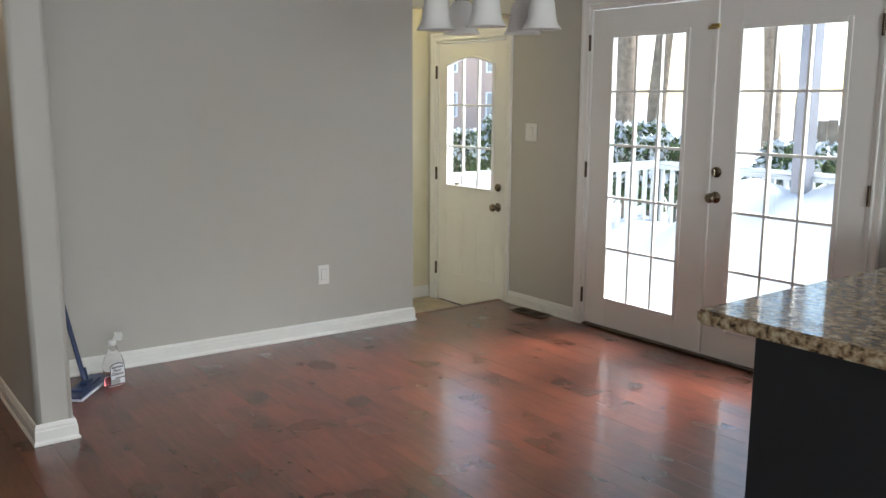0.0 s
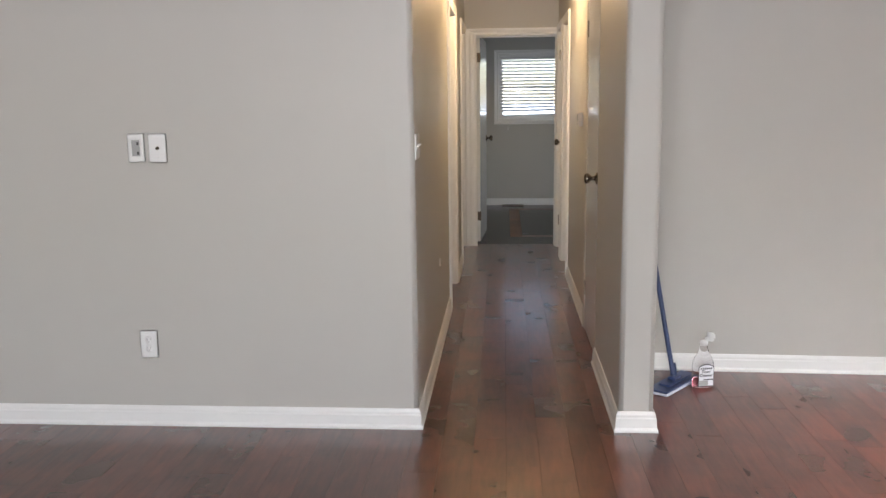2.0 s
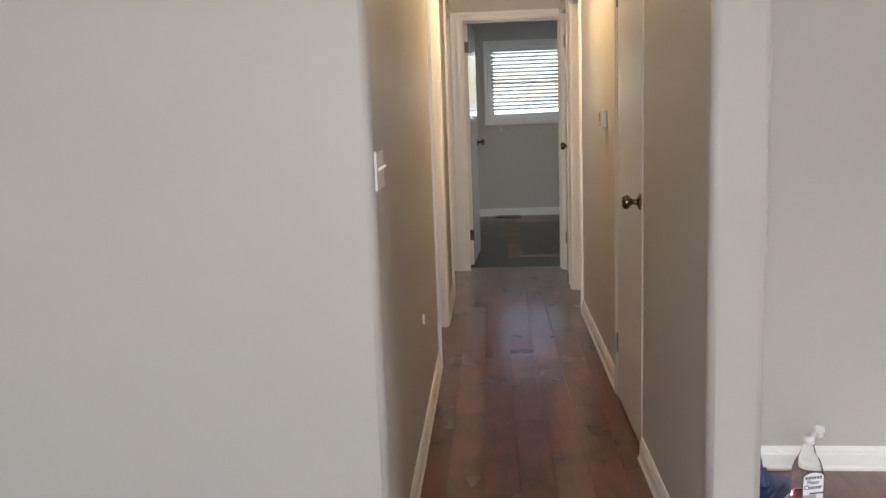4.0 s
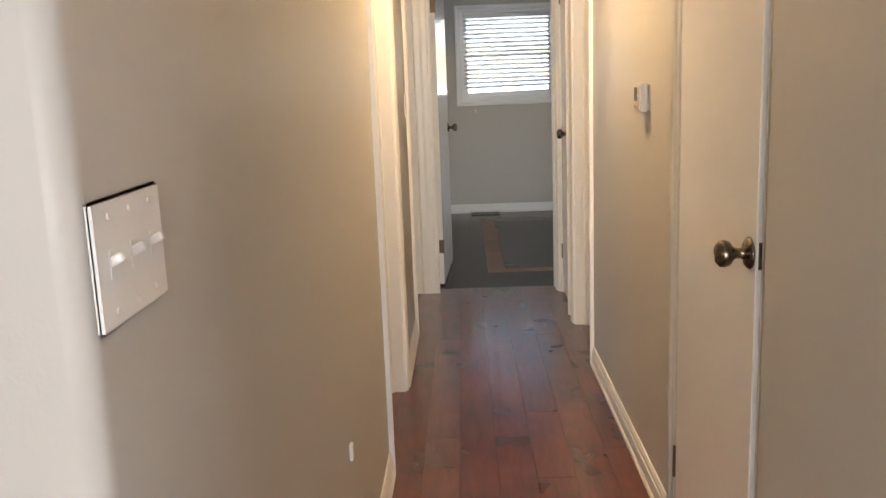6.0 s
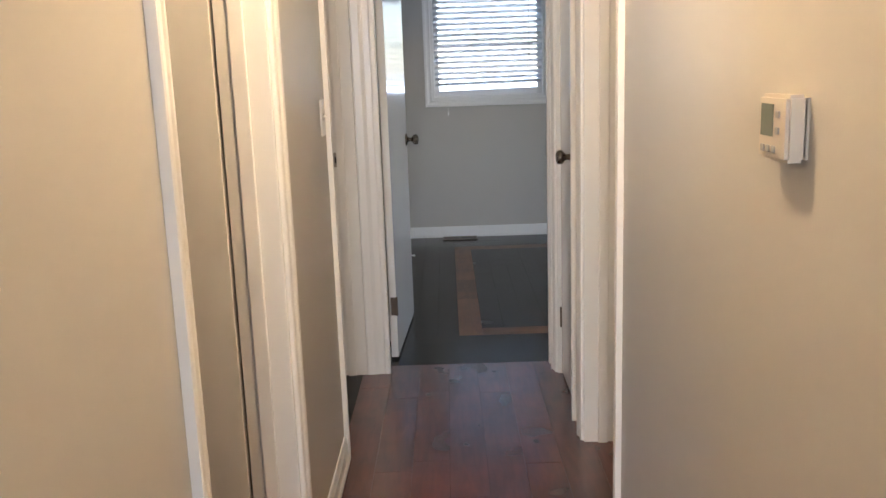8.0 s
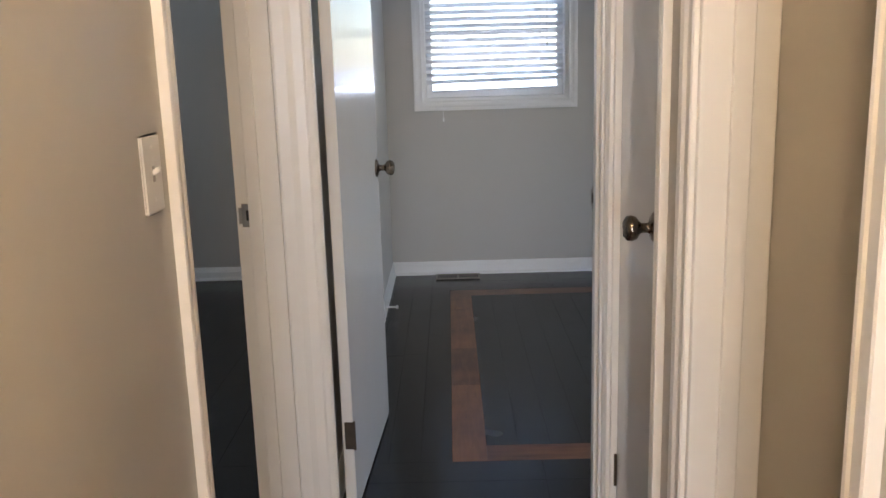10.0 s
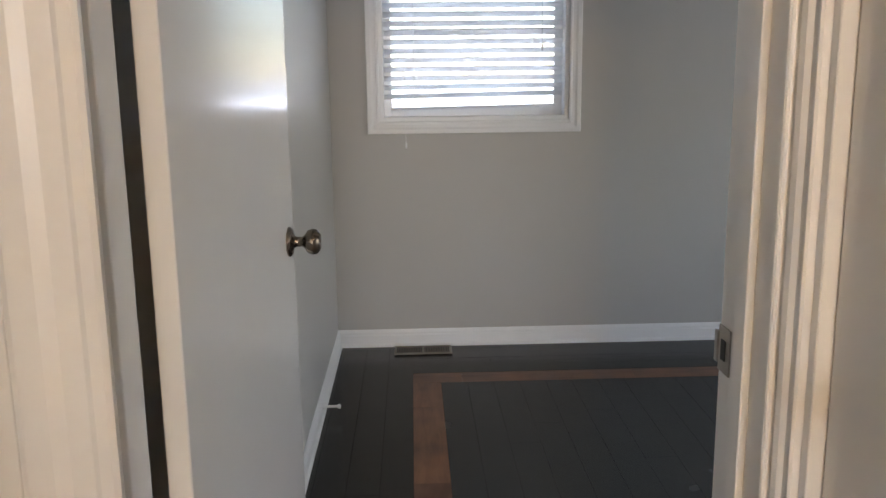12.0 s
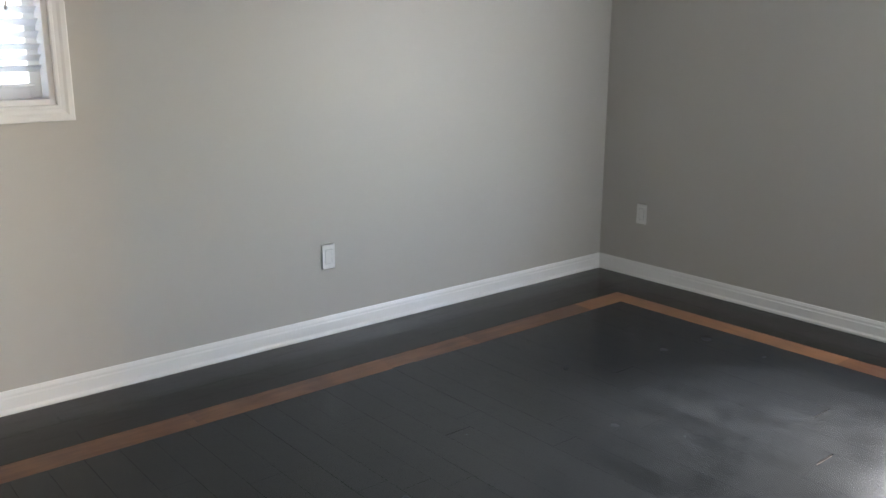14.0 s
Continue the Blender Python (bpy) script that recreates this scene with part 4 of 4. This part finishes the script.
hs = thing("neighbour_house", pose(36, 44, -0.6, 0, 0, -50), "pinkish brick neighbouring house with snowy roof", "house")
part("wall", [(-7, 7, -5, 5, 0, 5.4)], BRICK, hs)
bm = bmesh.new()
v = [bm.verts.new(c) for c in ((-7.5, -5.5, 5.4), (7.5, -5.5, 5.4), (7.5, 5.5, 5.4), (-7.5, 5.5, 5.4), (-7.5, 0, 8.0), (7.5, 0, 8.0))]
for f in ((0, 1, 5, 4), (2, 3, 4, 5), (0, 4, 3), (1, 2, 5), (3, 2, 1, 0)):
    bm.faces.new([v[i] for i in f])
finish(bm, "roof", SNOW, hs, label="snow covered gable roof")
for x in (-4.5, -1.5, 1.5, 4.5):
    for z in (1.0, 3.6):
        part("window", [(x - 0.55, x + 0.55, -5.06, -4.98, z, z + 1.3)], GREYP, hs, None, 0.01)
        part("window_frame", [(x - 0.65, x - 0.55, -5.1, -4.98, z - 0.1, z + 1.4), (x + 0.55, x + 0.65, -5.1, -4.98, z - 0.1, z + 1.4), (x - 0.55, x + 0.55, -5.1, -4.98, z + 1.3, z + 1.4), (x - 0.55, x + 0.55, -5.1, -4.98, z - 0.1, z)], RAILW, hs)
fe = thing("garden_fence", pose(11.2, -2, -0.6), "weathered wooden garden fence", "fence")
for i in range(60):
    z = 1.75 + 0.05 * math.sin(i * 1.7)
    part("board", [(0, 0.02, i * 0.15, i * 0.15 + 0.14, 0.05, z)], FENCE, fe)

# ---- small things ----
# Small white tab of unknown use, drawn as a plain plate.
cc = part("wall_tab", [(-0.012, 0.012, -0.008, 0, -0.022, 0.022)], PLASTIC, None, pose(LX, 5.155, 0.50, 0, 0, 90), 0.003, segs=2)
tagged(cc, "small white plastic tab on hall wall", "cable cover")
ds = lathe("door_stop", [(0.012, 0), (0.012, 0.004), (0.006, 0.006), (0.005, 0.06), (0.009, 0.062), (0.010, 0.072), (0, 0.075)], PLASTIC, None, pose(-0.389, 11.10, 0.05, 0, 90, 0), 14)
tagged(ds, "small white door stop on bedroom baseboard", "door stop")

# ---- floors: boards ----
def boards(name, x0, x1, y0, y1, mat, width, label, lengths=(0.55, 1.35), seed=1, across=False):
    """A floor of boards that run along y (along x where across)."""
    r = random.Random(seed)
    fl = part(name, [(x0, x1, y0, y1, -0.06, -0.006)], GROUT)
    tagged(fl, label, "floor", kind="structure")
    cache = {}
    u0, u1, v0, v1 = (y0, y1, x0, x1) if across else (x0, x1, y0, y1)
    n = max(1, round((u1 - u0) / width))
    w = (u1 - u0) / n
    for i in range(n):
        v = v0 - r.uniform(0, lengths[0])
        while v < v1 - 0.01:
            ln = round(r.uniform(*lengths) / 0.1) * 0.1
            a, b = max(v, v0), min(v + ln, v1)
            if v1 - b < 0.12:
                b = v1
            v = b
            key = round(b - a, 2)
            if key < 0.02:
                continue
            if key not in cache:
                bm = bmesh.new()
                g = 0.0005
                box(bm, g, w - g, g, b - a - g, -0.006, 0.0)
                bmesh.ops.recalc_face_normals(bm, faces=bm.faces[:])
                me = bpy.data.meshes.new("plank")
                bm.to_mesh(me)
                bm.free()
                me.materials.append(mat)
                cache[key] = me
            o = new("plank", cache[key])
            o.parent = fl
            z = r.uniform(-0.0002, 0.0002)
            if across:
                o.matrix_local = Matrix.Translation((b, u0 + i * w, z)) @ Matrix.Rotation(radians(90), 4, 'Z')
            else:
                o.matrix_local = Matrix.Translation((u0 + i * w, a, z))
    return fl


PW = 0.127
boards("floor_living", -2.3, LX - 0.02, 0.9, YF, RED_OAK, PW, "hand-scraped red-brown wood plank floor", (0.6, 1.5), 3)
boards("floor_living_front", -3.6, 3.768, -3.2, 0.9, RED_OAK, 0.4, "red-brown wood plank floor behind", (1.5, 3.0), 4)
boards("floor_living_side", -3.6, -2.3, 0.9, YF, RED_OAK, PW, "red-brown wood plank floor at the side", (0.8, 1.6), 9)
boards("floor_dining", RX + 0.03, 3.768, 0.9, 4.79, RED_OAK, PW, "red-brown wood plank floor of the dining room", (0.5, 1.5), 5)
boards("floor_hall", LX - 0.02, RX + 0.03, 0.9, YE + 0.10, RED_OAK, PW, "red-brown wood plank hall floor", (0.5, 1.3), 6)
boards("floor_side_room", -3.6, LX - 0.02, YF, 7.4, RED_OAK, 0.4, "red-brown wood plank floor of side room", (1.2, 2.4), 8)
boards("floor_side_bedroom", -3.6, LX - 0.02, 7.4, YB, DARK_OAK, 0.19, "dark wood plank floor of side bedroom", (1.2, 2.4), 12)
boards("floor_bath", RX + 0.03, 3.9, 5.8, YE, RED_OAK, 0.4, "wood floor of bathroom", (1.2, 2.4), 13)
# bedroom: dark boards with a brown border strip
BXa, BXb, BYa, BYb = -0.020, 3.57, 9.245, 11.615
BW = 0.128
boards("floor_bedroom_threshold", LX - 0.02, 3.92, YE + 0.10, BYa, DARK_OAK, 0.135, "dark wood planks at bedroom doorway", (0.6, 1.2), 21, True)
boards("floor_bedroom_left", LX - 0.02, BXa, BYa, YB, DARK_OAK, PW, "dark wood planks along bedroom wall", (0.6, 1.3), 22)
boards("floor_bedroom_far", BXa, 3.92, BYb, YB, DARK_OAK, 0.11, "dark wood planks along far bedroom wall", (0.7, 1.3), 23, True)
boards("floor_bedroom_right", BXb, 3.92, BYa, BYb, DARK_OAK, PW, "dark wood planks along side bedroom wall", (0.6, 1.3), 24)
boards("floor_border_left", BXa, BXa + BW, BYa, BYb - BW, BROWN_OAK, BW, "brown wood border strip in the floor", (0.4, 0.9), 25)
boards("floor_border_far", BXa, BXb, BYb - BW, BYb, BROWN_OAK, BW, "brown wood border strip in the floor", (0.5, 1.0), 26, True)
boards("floor_border_right", BXb - BW, BXb, BYa, BYb - BW, BROWN_OAK, BW, "brown wood border strip in the floor", (0.4, 0.9), 27)
boards("floor_border_near", BXa + BW, BXb - BW, BYa, BYa + BW, BROWN_OAK, BW, "brown wood border strip in the floor", (0.5, 1.0), 28, True)
# Same boards as the margin, coloured with the window's sheen.
boards("floor_bedroom", BXa + BW, BXb - BW, BYa + BW, BYb - BW, SHEEN_OAK, 0.12, "dark wood plank bedroom floor inside the border", (0.6, 1.3), 29)
# entry landing, one step down
la = part("floor_landing", [(1.9, XE + 0.14, 4.79, 5.69, -0.2, -0.146)], GROUT)
tagged(la, "beige tile entry landing one step down", "floor", kind="structure")
tm = None
for i in range(6):
    for j in range(3):
        bm = bmesh.new()
        box(bm, 0.002, 0.308, 0.002, 0.298, -0.006, 0)
        if tm is None:
            tm = finish(bm, "tile", TILE, la, pose(1.91, 4.792, -0.14))
        else:
            bm.free()
            o = new("tile", tm.data)
            o.parent, o.matrix_local = la, pose(1.91 + i * 0.31, 4.792 + j * 0.3, -0.14)
no = part("stair_nosing", [(2.905, XE, 4.76, 4.80, -0.14, 0.003)], RED_OAK, None, None, 0.004)
tagged(no, "red-brown wood edge of the step down", "step", kind="structure")
